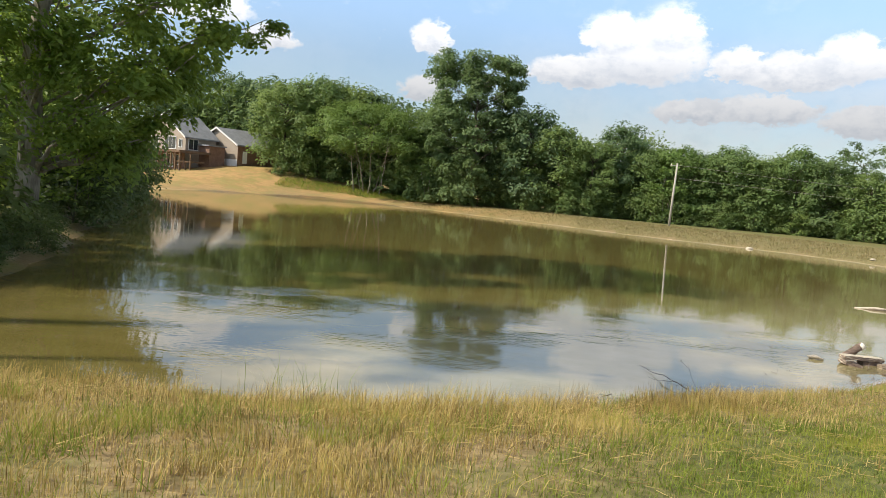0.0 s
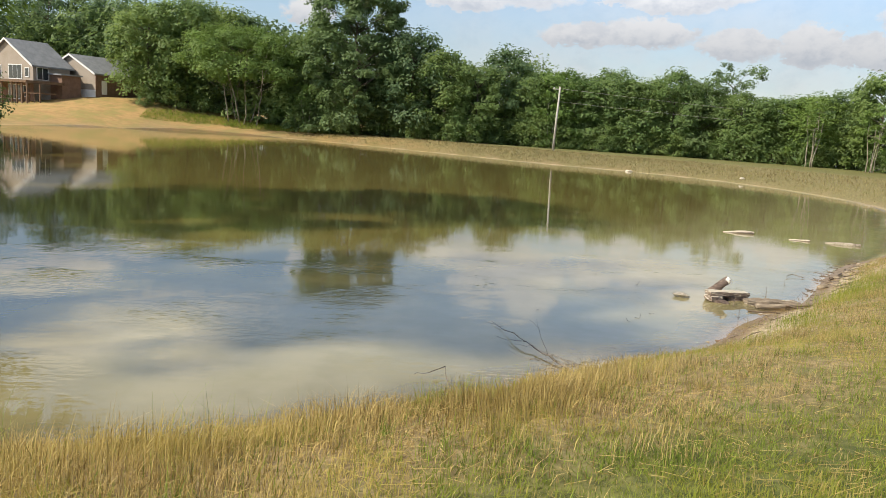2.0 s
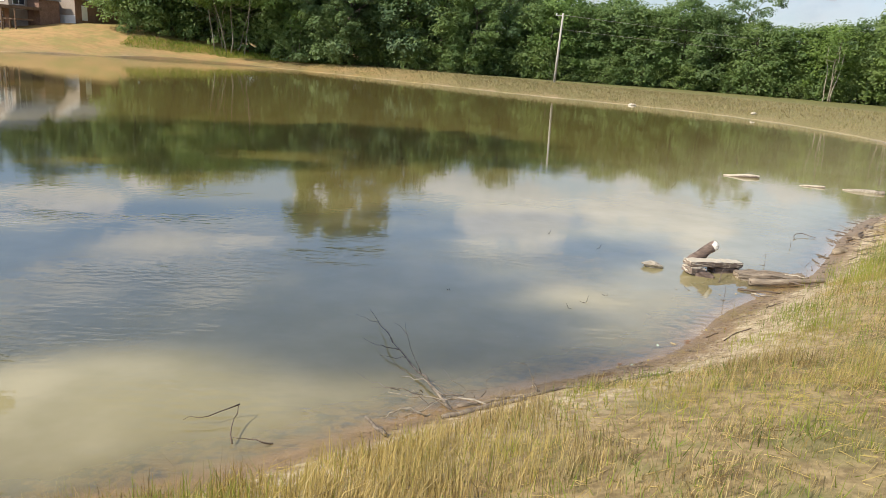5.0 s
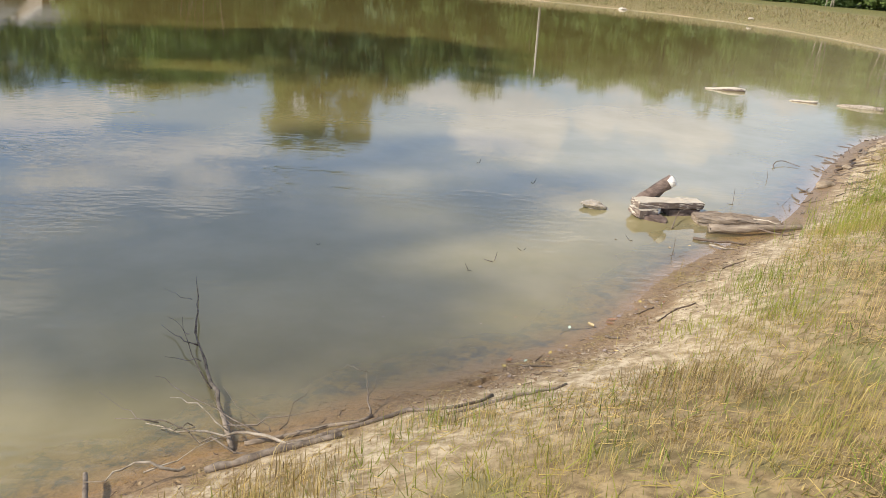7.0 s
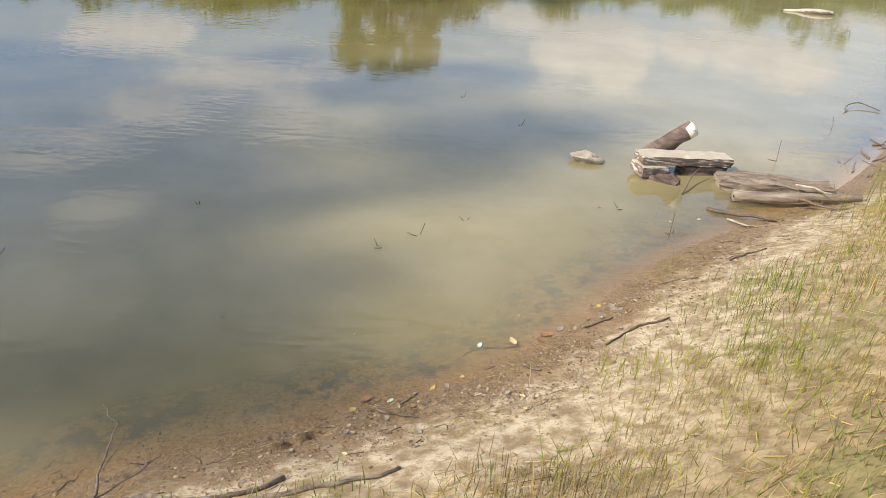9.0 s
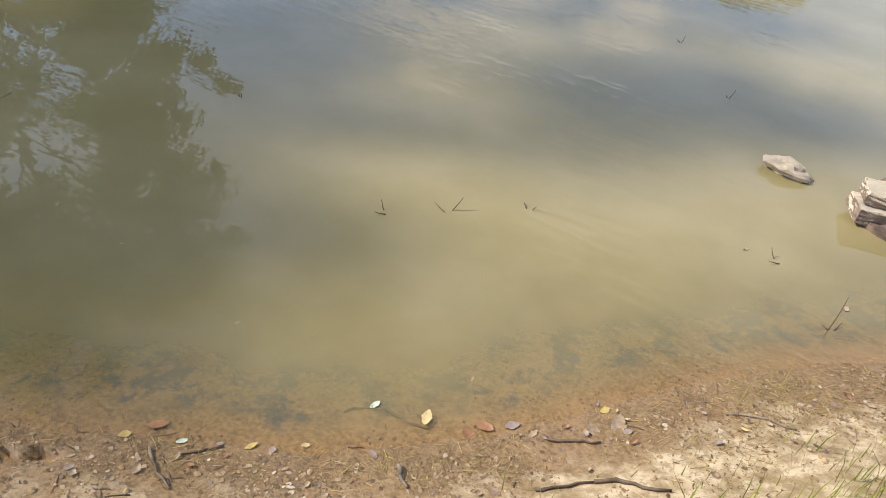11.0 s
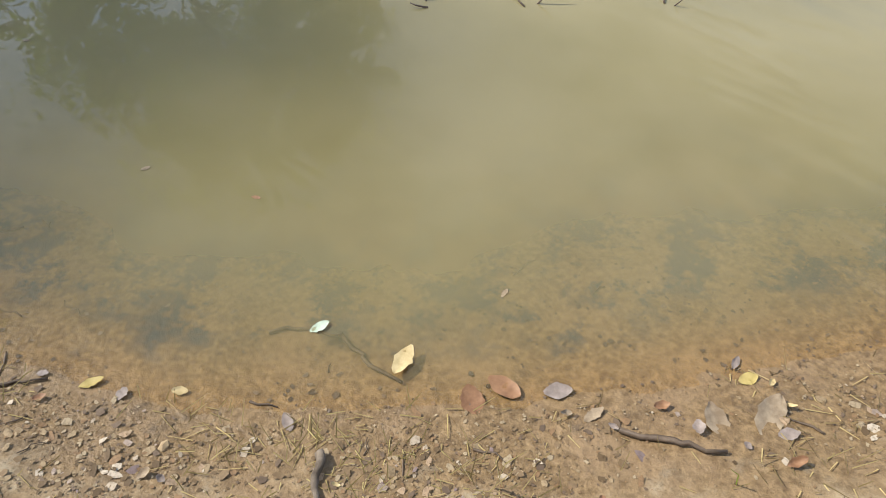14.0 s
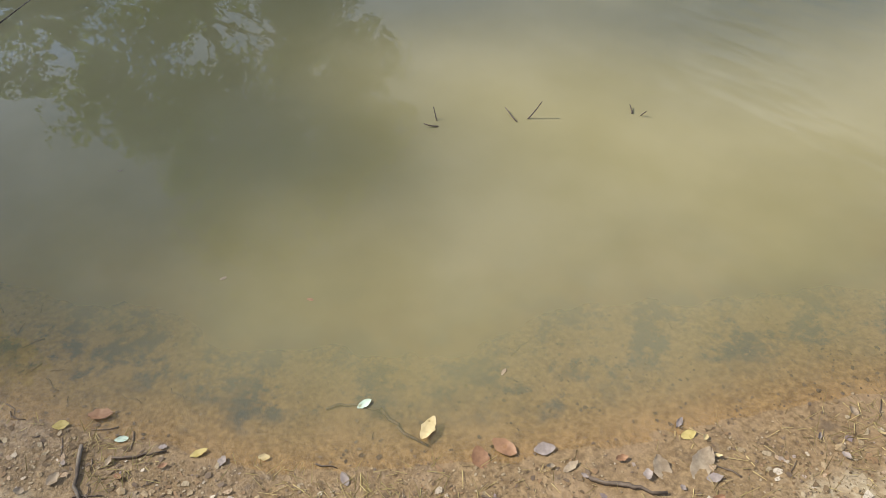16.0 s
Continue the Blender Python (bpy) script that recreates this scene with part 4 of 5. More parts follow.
def spears(spots, heights, width, rng, lean=0.5):
    """Short leaning grass leaves, one pointed face each."""
    n = len(spots)
    ang, face = rng.uniform(0, 2 * np.pi, n), rng.uniform(0, 2 * np.pi, n)
    side = np.stack([np.cos(face), np.sin(face), 0 * face], -1) * (width * rng.uniform(0.7, 1.3, n))[:, None]
    bend = np.abs(rng.normal(0, lean, n))[:, None]
    tip = spots + heights[:, None] * (np.array([0, 0, 1.0]) * (1 - 0.3 * np.minimum(bend, 1.5)) + np.stack([np.cos(ang), np.sin(ang), 0 * ang], -1) * bend)
    i = np.arange(n) * 3
    return np.stack([spots - side, spots + side, tip], 1).reshape(-1, 3), np.stack([i, i + 1, i + 2], -1)


def strands(spots, lengths, width, rng):
    """Straws lying about, each a thin flat face, a little tilted."""
    n = len(spots)
    ang, tilt = rng.uniform(0, 2 * np.pi, n), np.abs(rng.normal(0.08, 0.16, n))
    along = np.stack([np.cos(ang) * np.cos(tilt), np.sin(ang) * np.cos(tilt), np.sin(tilt)], -1) * lengths[:, None]
    side = np.stack([-np.sin(ang), np.cos(ang), 0.6 + 0 * ang], -1) * width
    base = spots + np.array([0, 0, 0.012])
    i = np.arange(n) * 4
    return np.stack([base - side, base + side, base + along + side * 0.5, base + along - side * 0.5], 1).reshape(-1, 3), np.concatenate([np.stack([i, i + 1, i + 2], -1), np.stack([i, i + 2, i + 3], -1)])


def near_table():
    """Distances from the shore every 0.1 m over the near bank."""
    xs, ys = np.arange(-9, 17, 0.1), np.arange(-6, 21, 0.1)
    gx, gy = np.meshgrid(xs, ys)
    return shore_distance(gx, gy).reshape(gx.shape)


NEAR_TABLE = near_table()


def near_distance(x, y):
    u, v = (x + 9) * 10, (y + 6) * 10
    i, j = u.astype(int), v.astype(int)
    f, g = u - i, v - j
    t = NEAR_TABLE
    return (t[j, i] * (1 - f) + t[j, i + 1] * f) * (1 - g) + (t[j + 1, i] * (1 - f) + t[j + 1, i + 1] * f) * g


def scattered(rng, n, x0, x1, y0, y1):
    x, y = rng.uniform(x0, x1, n), rng.uniform(y0, y1, n)
    near = x0 >= -8.9 and x1 <= 16.5 and y0 >= -5.9 and y1 <= 20.5
    return x, y, near_distance(x, y) if near else shore_distance(x, y)


def walked(x, y):
    """1 over the bank that is passed, little on the land behind."""
    return np.where(x > 1.5 + 0.85 * (y + 1.5), 0.15, 1.0)


def grass_line(x):
    """How far from the water the grass begins along the near bank."""
    return 0.1 + 0.4 * step((x - 2.2) / 1.8) + 0.3 * step((x - 5.2) / 1.0) - 0.3 * step((x - 8.6) / 1.6)


def make_grass():
    rng = np.random.default_rng(77)
    dry, green, bank = [], [], []
    # the near bank, dry stalks: tall by the water at the start, thin, short and brown further along
    brown = []
    x, y, d = scattered(rng, 1150000, -8, 15, -4, 19)
    patch, tuft, tussock = vnoise(x, y, 0.8, 21), vnoise(x, y, 3.5, 22), vnoise(x, y, 1.6, 23)
    start = grass_line(x)
    sparse = step((x - 2.8) / 2.2)
    want = step((d - start + 0.25 * tuft) / 0.5) * (1 - (0.86 - 0.4 * sparse) * step((d - 2.2 - 0.9 * sparse - 2.7 * step((2.4 - x) / 3) - 0.9 * patch) / 1.4))
    want = want * np.clip((0.75 - 0.14 * sparse) + (0.55 + 0.3 * sparse) * tuft + (0.45 + 0.35 * sparse) * tussock, 0.04, 1)
    keep = (rng.random(len(x)) < want * walked(x, y)) & (d > 0.03) & (d < 7)
    x, y, d, sparse, tuft = x[keep], y[keep], d[keep], sparse[keep], tuft[keep]
    h = (0.2 - 0.085 * sparse) * (1 + 0.85 * vnoise(x, y, 1.5, 24, 2)) * rng.uniform(0.3, 1.2, len(x)) * (1 - 0.5 * step((d - 1.8) / 2.0)) * (1 + 0.4 * tuft)
    made = rng.random(len(x)) < 0.05 + 0.6 * sparse
    for out, pick in ((brown, made), (dry, ~made)):
        at = np.stack([x, y, land(x, y, d) - 0.01], -1)[pick]
        out.append(blades(at, h[pick], 0.0023 - 0.0007 * sparse[pick], rng, 0.4 - 0.19 * sparse[pick], 5.0 * vnoise(x[pick], y[pick], 0.9, 26)))
    # lone stalks that stand above the rest by the water
    x, y, d = scattered(rng, 2600, -8, 9, 2, 14)
    keep = (d > 0.05) & (d < 1.6) & (rng.random(len(x)) < 0.3 + 0.4 * step((1.0 - x) / 3))
    x, y, d = x[keep], y[keep], d[keep]
    brown.append(blades(np.stack([x, y, land(x, y, d) - 0.01], -1), rng.uniform(0.2, 0.55, len(x)) * (1 - 0.45 * step((x - 2.5) / 2)), 0.0022, rng, 0.22))
    # fallen straw, in mats
    x, y, d = scattered(rng, 480000, -8, 15, -3, 18)
    mat = vnoise(x, y, 1.5, 25)
    keep = (d > grass_line(x)) & (d < 5.0) & (rng.random(len(x)) < walked(x, y) * (0.16 + 0.45 * step((mat + 0.1) / 0.5)) * (1 - 0.75 * step((d - 2.6) / 1.5) * step((3.5 - x) / 1.5)) * (0.85 + 0.15 * step((x - 3) / 2)))
    x, y, d = x[keep], y[keep], d[keep]
    dry.append(strands(np.stack([x, y, land(x, y, d) + rng.uniform(0.0, 0.06, len(x)) * step((4 - x) / 2)], -1), rng.uniform(0.04, 0.2, len(x)), 0.0019, rng))
    # green shoots under the dry stalks and in tufts, a low lawn further up
    x, y, d = scattered(rng, 1900000, -8, 15, -5, 18)
    tuft, patch, fine = vnoise(x, y, 1.3, 31), vnoise(x, y, 0.45, 32), vnoise(x, y, 4.0, 33)
    sparse = step((x - 2.8) / 2.2)
    want = (0.16 + 0.14 * sparse + step((tuft + 0.4 * fine - 0.22) / 0.4)) * step((d - grass_line(x)) / 0.4) * (0.6 - 0.15 * sparse)
    lawn = step((d - 2.7 - 0.5 * sparse - 2.6 * step((2.4 - x) / 3) + 0.9 * patch) / 1.7)
    keep = rng.random(len(x)) < walked(x, y) * np.maximum(want * (1 - lawn) * 0.5, lawn * np.clip(0.75 + 0.6 * fine + 0.4 * tuft, 0.12, 1))
    x, y, d, lawn, fine, sparse = x[keep], y[keep], d[keep], lawn[keep], fine[keep], sparse[keep]
    h = ((0.16 - 0.04 * sparse) * (1 - lawn) + 0.055 * lawn) * rng.uniform(0.4, 1.5, len(x)) * (1 + 0.5 * fine)
    green.append(spears(np.stack([x, y, land(x, y, d) - 0.01], -1), h, 0.0031, rng, 0.7))
    # lush clumps at the water's edge beside the timbers, and tall weeds at the start
    for cx, cy, r, n, tall in ((10.0, 13.0, 0.6, 480, 0.27), (10.8, 14.1, 0.55, 420, 0.27), (8.05, 11.4, 0.3, 220, 0.14), (8.35, 11.75, 0.3, 240, 0.15), (7.35, 10.8, 0.25, 160, 0.14), (11.9, 15.1, 0.5, 450, 0.26), (7.9, 10.75, 0.3, 200, 0.18), (5.35, 9.6, 0.22, 110, 0.13),
                               (5.9, 9.75, 0.2, 100, 0.12), (-1.35, 5.6, 0.4, 90, 0.62), (0.2, 6.2, 0.35, 50, 0.5), (2.4, 7.3, 0.4, 500, 0.34)):
        x, y = rng.normal(cx, r * 0.6, n), rng.normal(cy, r * 0.6, n)
        d = shore_distance(x, y)
        x, y, d = x[d > 0.1], y[d > 0.1], d[d > 0.1]
        green.append(blades(np.stack([x, y, land(x, y, d) - 0.01], -1), tall * rng.uniform(0.4, 1.2, len(x)), 0.002, rng, 0.35))
    # the right-hand shore and the far bank
    x, y, d = scattered(rng, 150000, 9, 52, 12, 92)
    keep = (d > 0.5) & (d < 13) & ((x - 15 > 0) | (y > 19)) & (rng.random(len(x)) < np.clip(30 / np.hypot(x, y), 0.25, 1))
    x, y, d = x[keep], y[keep], d[keep]
    r = np.hypot(x - 3, y)
    bank.append(blades(np.stack([x, y, land(x, y, d) - 0.02], -1), rng.uniform(0.08, 0.3, len(x)) * step(d / 2.5 + 0.2), 0.003 + 0.0006 * np.clip(r - 15, 0, 80) * 0.5, rng, 0.35))
    x, y, d = scattered(rng, 130000, -46, 34, 60, 114)
    keep = (d > 0.3) & (d < 14) & (rng.random(len(x)) < np.where(x < -14, 0.12, 0.8))
    x, y, d = x[keep], y[keep], d[keep]
    bank.append(blades(np.stack([x, y, land(x, y, d) - 0.02], -1), rng.uniform(0.05, 0.24, len(x)) * np.where(x < -18, 0.5, 1.0), 0.022, rng, 0.6))
    x, y, d = scattered(rng, 26000, -34, -6, 100, 113)     # rank green verge under the trees by the house
    keep = np.abs(y - 107.5 - 0.12 * (x + 20) + 1.5 * vnoise(x, y, 0.3, 51)) < 2.2
    x, y, d = x[keep], y[keep], d[keep]
    green.append(blades(np.stack([x, y, land(x, y, d) - 0.02], -1), rng.uniform(0.2, 0.6, len(x)), 0.02, rng, 0.7))
    tagged(new("bank_grass", mesh_np("bank_grass", *joined(bank), BANK_GRASS)), "dull brown grass along the far bank", "grass", kind="stuff")
    tagged(new("dry_grass", mesh_np("dry_grass", *joined(dry), DRY_GRASS)), "dry golden grass stalks and fallen straw on the bank", "grass", kind="stuff")
    tagged(new("brown_grass", mesh_np("brown_grass", *joined(brown), BROWN_GRASS)), "thin brown grass stalks on the pale bank", "grass", kind="stuff")
    tagged(new("green_grass", mesh_np("green_grass", *joined(green), GREEN_GRASS)), "green grass tufts and short lawn on the bank", "grass", kind="stuff")


make_grass()


# ---- timbers, stones and driftwood ----
def lump(name, size, mat, seed, rough=0.12, cuts=5, base=None):
    """A worn block: a box with rounded, broken faces."""
    bm = bmesh.new()
    bmesh.ops.create_cube(bm, size=1.0)
    bmesh.ops.subdivide_edges(bm, edges=bm.edges[:], cuts=cuts, use_grid_fill=True)
    for v in bm.verts:
        p = v.co.copy()
        r = max(p.length / 0.5, 1e-6)
        p = p * (1 - 0.06 * max(r - 1.3, 0))
        q = Vector((p.x * size[0], p.y * size[1], p.z * size[2]))
        k = noise.noise_vector(q * (2.2 / min(size)) * 0.35 + Vector((seed * 3.1, 0, 0))) * 0.6 + noise.noise_vector(Vector((q.x * 0.4, q.y, q.z)) * (4.4 / min(size)) + Vector((0, seed * 5.3, 0))) * 0.5
        v.co = q + Vector((k.x, k.y, k.z)) * rough * min(size) * 1.6
    me = bpy.data.meshes.new(name)
    bm.to_mesh(me)
    bm.free()
    me.materials.append(mat)
    return me


def boulder(name, size, mat, seed, rough=0.3):
    bm = bmesh.new()
    bmesh.ops.create_icosphere(bm, subdivisions=3, radius=0.5)
    for v in bm.verts:
        p = v.co.normalized()
        k = 1 + rough * noise.noise(p * 1.3 + Vector((seed * 7.7, 0, 0))) + rough * 0.5 * noise.noise(p * 3.4 + Vector((0, seed * 3.3, 0)))
        v.co = Vector((p.x * size[0], p.y * size[1], p.z * size[2])) * 0.5 * k
    me = bpy.data.meshes.new(name)
    bm.to_mesh(me)
    bm.free()
    me.materials.append(mat)
    return me


def single(name, me, label, category, m=None, group=""):
    ob = new(name, me)
    if m is not None:
        ob.matrix_basis = m
    return tagged(ob, label, category, group)


def make_timber_matter():
    """Old weathered timber, grain along x; sunlit tops and shaded sides put into the colour."""
    m, n = material("weathered timber")
    at = place(n)
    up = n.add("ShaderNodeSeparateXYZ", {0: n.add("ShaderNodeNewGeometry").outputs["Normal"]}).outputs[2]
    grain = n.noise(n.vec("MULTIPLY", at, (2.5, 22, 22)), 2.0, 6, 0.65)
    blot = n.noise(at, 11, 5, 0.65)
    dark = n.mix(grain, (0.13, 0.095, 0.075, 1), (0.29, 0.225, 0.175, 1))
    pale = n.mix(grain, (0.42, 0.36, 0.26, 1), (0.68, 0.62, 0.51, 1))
    # faces turned up are painted paler, as sun on them, broken by blotches
    top_light = n.ramp(n.math("ADD", up, n.math("MULTIPLY", n.math("SUBTRACT", blot, 0.5), 2.2)), 0.15, 0.5)
    finish(n, n.mix(top_light, dark, pale), 0.85, grain, 1.0, 0.02)
    return m


TIMBER = make_timber_matter()
OLD_BARK = rough_matter("old split wood", (0.13, 0.095, 0.065), (0.40, 0.33, 0.245), 9, 0.9, 0.9, 0.02, (0.5, 3, 3))
LOG_BARK = rough_matter("dark red-brown wood", (0.075, 0.052, 0.042), (0.25, 0.185, 0.145), 10, 0.9, 0.9, 0.02, (1, 1, 2))
CUT_END = rough_matter("pale cut wood", (0.62, 0.58, 0.50), (0.82, 0.79, 0.72), 18, 0.8, 0.4, 0.006)


def make_timbers():
    g = "timbers stacked at the water's edge"
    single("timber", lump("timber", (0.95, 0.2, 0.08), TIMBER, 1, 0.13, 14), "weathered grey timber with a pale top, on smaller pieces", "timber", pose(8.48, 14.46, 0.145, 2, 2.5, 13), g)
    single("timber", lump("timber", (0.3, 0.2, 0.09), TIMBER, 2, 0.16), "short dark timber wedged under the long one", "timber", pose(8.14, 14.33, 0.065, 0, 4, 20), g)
    single("timber", lump("timber", (0.3, 0.17, 0.13), LOG_BARK, 3, 0.16), "wet dark timber lying half under water", "timber", pose(8.24, 14.24, -0.025, 0, 8, -24), g)
    single("timber", lump("timber", (0.44, 0.2, 0.15), LOG_BARK, 4, 0.16), "dark waterlogged timber under the stack", "timber", pose(8.68, 14.52, 0.01, 0, 0, 10), g)
    log = thing("log", "short sawn log leaning up on the timbers", "log", group=g)
    line = crooked((8.14, 14.62, 0.07), (8.56, 14.64, 0.395), 7, 0.015, 5)
    part("trunk", mesh_np("trunk", *tube(line, [0.07, 0.085, 0.08, 0.08, 0.078, 0.075, 0.072], 12, 0.14, 6), LOG_BARK, True), log)
    way = (line[-1] - line[-2]) / np.linalg.norm(line[-1] - line[-2])
    part("cut_end", mesh_np("cut_end", *tube([line[-1] - way * 0.07, line[-1] + way * 0.004, line[-1] + way * 0.02], [0.079, 0.08, 0.045], 12, 0.05, 7), CUT_END, True), log, "bleached white cut end")
    # split log and pole that reach the shore
    single("log", lump("log", (1.0, 0.3, 0.11), OLD_BARK, 8, 0.3, 10), "split brown log lying from the water to the mud", "log", pose(9.25, 14.15, 0.05, 0, -3, -11), g)
    single("pole", mesh_np("pole", *tube(crooked((8.78, 13.84, 0.05), (9.86, 13.78, 0.15), 9, 0.02, 9), np.linspace(0.05, 0.035, 9), 9, 0.2, 9), OLD_BARK, True), "brown straight pole along the mud", "pole", group=g)
    for k, (a, b, r) in enumerate((((8.5, 13.6, 0.01), (9.0, 13.35, 0.05), 0.018), ((8.62, 13.42, 0.01), (8.85, 13.2, 0.05), 0.012), ((9.3, 13.72, 0.12), (9.62, 13.5, 0.16), 0.014),
                                   ((9.35, 13.95, 0.16), (9.55, 13.7, 0.2), 0.012), ((8.35, 13.9, 0.0), (8.6, 14.3, 0.12), 0.008))):
        single("stick", mesh_np("stick", *tube(crooked(a, b, 7, 0.06, 60 + k), np.linspace(r, r * 0.5, 7), 6, 0.1, k), GREY_WOOD if k % 2 else DARK_WOOD, True), "broken stick beside the stacked timbers", "stick", group="sticks by the timbers")
    # stones
    single("rock", boulder("rock", (0.31, 0.2, 0.11), STONE, 12, 0.45), "pale flat rock breaking the surface", "rock", pose(7.58, 14.58, 0.02, -6, 4, -8))
    single("rock", boulder("rock", (0.34, 0.22, 0.16), MUDSTONE, 13), "grey rock at the edge of the mud", "rock", pose(11.5, 16.05, 0.04, 0, 0, 20), "stones on the shore")
    for k, (x, y, r) in enumerate(((23.2, 66.2, 0.42), (31.0, 60.0, 0.38), (12.4, 17.0, 0.14), (13.0, 17.5, 0.13), (12.9, 17.0, 0.16), (14.3, 19.0, 0.15))):
        z = float(land([x], [y])[0])
        single("rock", boulder("rock", (r * 1.5, r, r * 0.6), STONE if k < 2 else MUDSTONE, 20 + k), "pale rock lying on the bank by the water", "rock", pose(x, y, max(z, 0) + r * 0.1, 0, 0, 40 * k), "stones on the shore")
    # logs afloat
    for k, (a, b, r, mat, lab) in enumerate((((13.5, 25.5, 0.0), (14.55, 25.35, 0.03), 0.07, TIMBER, "grey log floating far out"), ((16.4, 24.0, -0.01), (17.4, 23.6, 0.03), 0.075, GREY_WOOD, "bleached log floating near the shore"),
                                             ((15.3, 24.35, 0.0), (15.95, 24.15, 0.02), 0.045, TIMBER, "thin stick floating on the water"))):
        line = crooked(a, b, 8, 0.03, 70 + k)
        single("log", mesh_np("log", *tube(line, r * np.array([0.45, 0.8, 0.9, 1.0, 1.0, 1.05, 1.0, 0.8]), 9, 0.15, k), mat, True), lab, "log", group="logs afloat")


make_timbers()


def branch(name, lines, mat, label, category="branch", group=""):
    """Crooked boughs (start, end, thick, bend) as one dead branch: a stem with its twigs."""
    root = thing(name, label, category, group=group)
    for k, (a, b, r, bend) in enumerate(lines):
        n = 11 if k == 0 else 7
        part("stem" if k == 0 else "twig", mesh_np("twig", *tube(crooked(a, b, n, bend, 300 + k + len(label)), np.linspace(r, r * 0.25, n) * (0.75 if k else 0.85), 6, 0.3, k), mat, True), root)
    return root


def make_driftwood():
    branch("dead_branch", [((4.14, 9.62, 0.0), (3.6, 10.9, 0.09), 0.022, 0.03), ((3.62, 10.85, 0.09), (3.34, 11.95, 0.03), 0.011, 0.05), ((3.68, 10.68, 0.09), (3.31, 11.05, 0.04), 0.008, 0.09), ((3.9, 10.15, 0.08), (3.72, 10.24, 0.55), 0.006, 0.09),
                           ((3.76, 10.22, 0.44), (3.62, 10.28, 0.52), 0.004, 0.14), ((4.05, 9.8, 0.06), (4.62, 9.86, 0.14), 0.009, 0.1), ((3.76, 10.45, 0.1), (3.5, 10.5, 0.1), 0.005, 0.12), ((3.45, 11.4, 0.09), (3.2, 11.5, 0.12), 0.004, 0.14)],
           BRANCH_WOOD, "bare grey dead branch reaching low over the water")
    branch("dead_branch", [((4.55, 9.62, 0.08), (3.6, 9.78, 0.07), 0.014, 0.07), ((4.1, 9.7, 0.09), (3.7, 9.95, 0.14), 0.007, 0.12), ((3.9, 9.74, 0.08), (3.75, 9.6, 0.17), 0.006, 0.14)], GREY_WOOD, "thin forked twig lying over the mud edge")
    branch("dead_branch", [((3.95, 9.35, 0.1), (3.5, 9.15, 0.16), 0.012, 0.12), ((3.75, 9.28, 0.12), (4.15, 9.58, 0.15), 0.007, 0.1)], GREY_WOOD, "curved pale twig on the wet bank")
    branch("dead_branch", [((4.93, 9.92, 0.06), (4.9, 10.28, 0.17), 0.009, 0.08), ((4.9, 10.27, 0.17), (4.74, 10.4, 0.12), 0.005, 0.15), ((4.92, 10.05, 0.1), (5.0, 10.25, 0.2), 0.004, 0.15)], BRANCH_WOOD, "short forked twig leaning out from the bank")
    branch("dead_branch", [((2.75, 8.98, 0.0), (2.46, 8.95, 0.06), 0.009, 0.05), ((2.46, 8.93, 0.02), (2.42, 9.36, 0.12), 0.009, 0.1), ((2.42, 9.36, 0.12), (2.02, 9.2, 0.05), 0.008, 0.1)], DARK_WOOD, "dark crooked twig standing in shallow water")
    branch("dead_branch", [((-2.75, 3.0, 1.15), (-1.8, 2.3, 1.22), 0.011, 0.1), ((-2.1, 2.62, 1.22), (-1.95, 2.8, 1.32), 0.006, 0.1)], DARK_WOOD, "dark curved twig in the long grass")
    branch("dead_branch", [((-2.95, 6.85, 0.0), (-2.3, 6.95, 0.16), 0.018, 0.08), ((-2.6, 6.9, 0.08), (-2.9, 7.0, 0.2), 0.008, 0.1)], DARK_WOOD, "dark driftwood at the grassy edge")
    branch("dead_branch", [((4.75, 9.72, 0.1), (3.45, 9.72, 0.14), 0.01, 0.12), ((4.3, 9.68, 0.09), (3.6, 10.0, 0.26), 0.006, 0.14), ((4.35, 9.7, 0.09), (4.05, 9.85, 0.3), 0.005, 0.16), ((4.5, 9.7, 0.1), (5.25, 9.85, 0.16), 0.006, 0.12),
                           ((4.4, 9.7, 0.1), (4.55, 9.98, 0.22), 0.005, 0.16), ((3.9, 9.7, 0.12), (3.75, 9.5, 0.22), 0.005, 0.15), ((3.7, 9.72, 0.12), (3.3, 9.9, 0.2), 0.005, 0.14), ((4.2, 9.7, 0.1), (3.95, 10.05, 0.12), 0.005, 0.16)],
           BRANCH_WOOD, "tangle of thin dead twigs at the water's edge")
    g = "poles lying on the bank"
    for k, (a, b, r, lab) in enumerate((((4.42, 9.62), (5.72, 10.02), 0.015, "long pale pole lying along the water's edge"), ((4.05, 9.36), (4.78, 9.6), 0.024, "thick pale pole lying on the bank"),
                                        ((4.2, 9.68), (4.95, 9.9), 0.016, "dark pole half in the mud"), ((5.4, 9.72), (6.2, 10.05), 0.012, "thin pale pole in the sparse grass"))):
        pts = crooked((*a, 0), (*b, 0), 10, 0.09, 90 + k)
        pts[:, 2] = np.maximum(land(pts[:, 0], pts[:, 1]), 0) + r * 0.6
        single("pole", mesh_np("pole", *tube(pts, r * np.array([0.9, 1.15, 0.9, 1.0, 0.85, 1.05, 0.8, 0.9, 0.7, 0.75]), 8, 0.22, k), OLD_BARK if k == 2 else BRANCH_WOOD, True), lab, "pole", group=g)
    single("stub", mesh_np("stub", *tube(crooked((3.6, 8.95, 0.13), (3.43, 9.32, 0.07), 6, 0.05, 99), np.linspace(0.018, 0.012, 6), 8, 0.15, 3), BRANCH_WOOD, True), "pale broken stub sticking out of the bank", "stick")
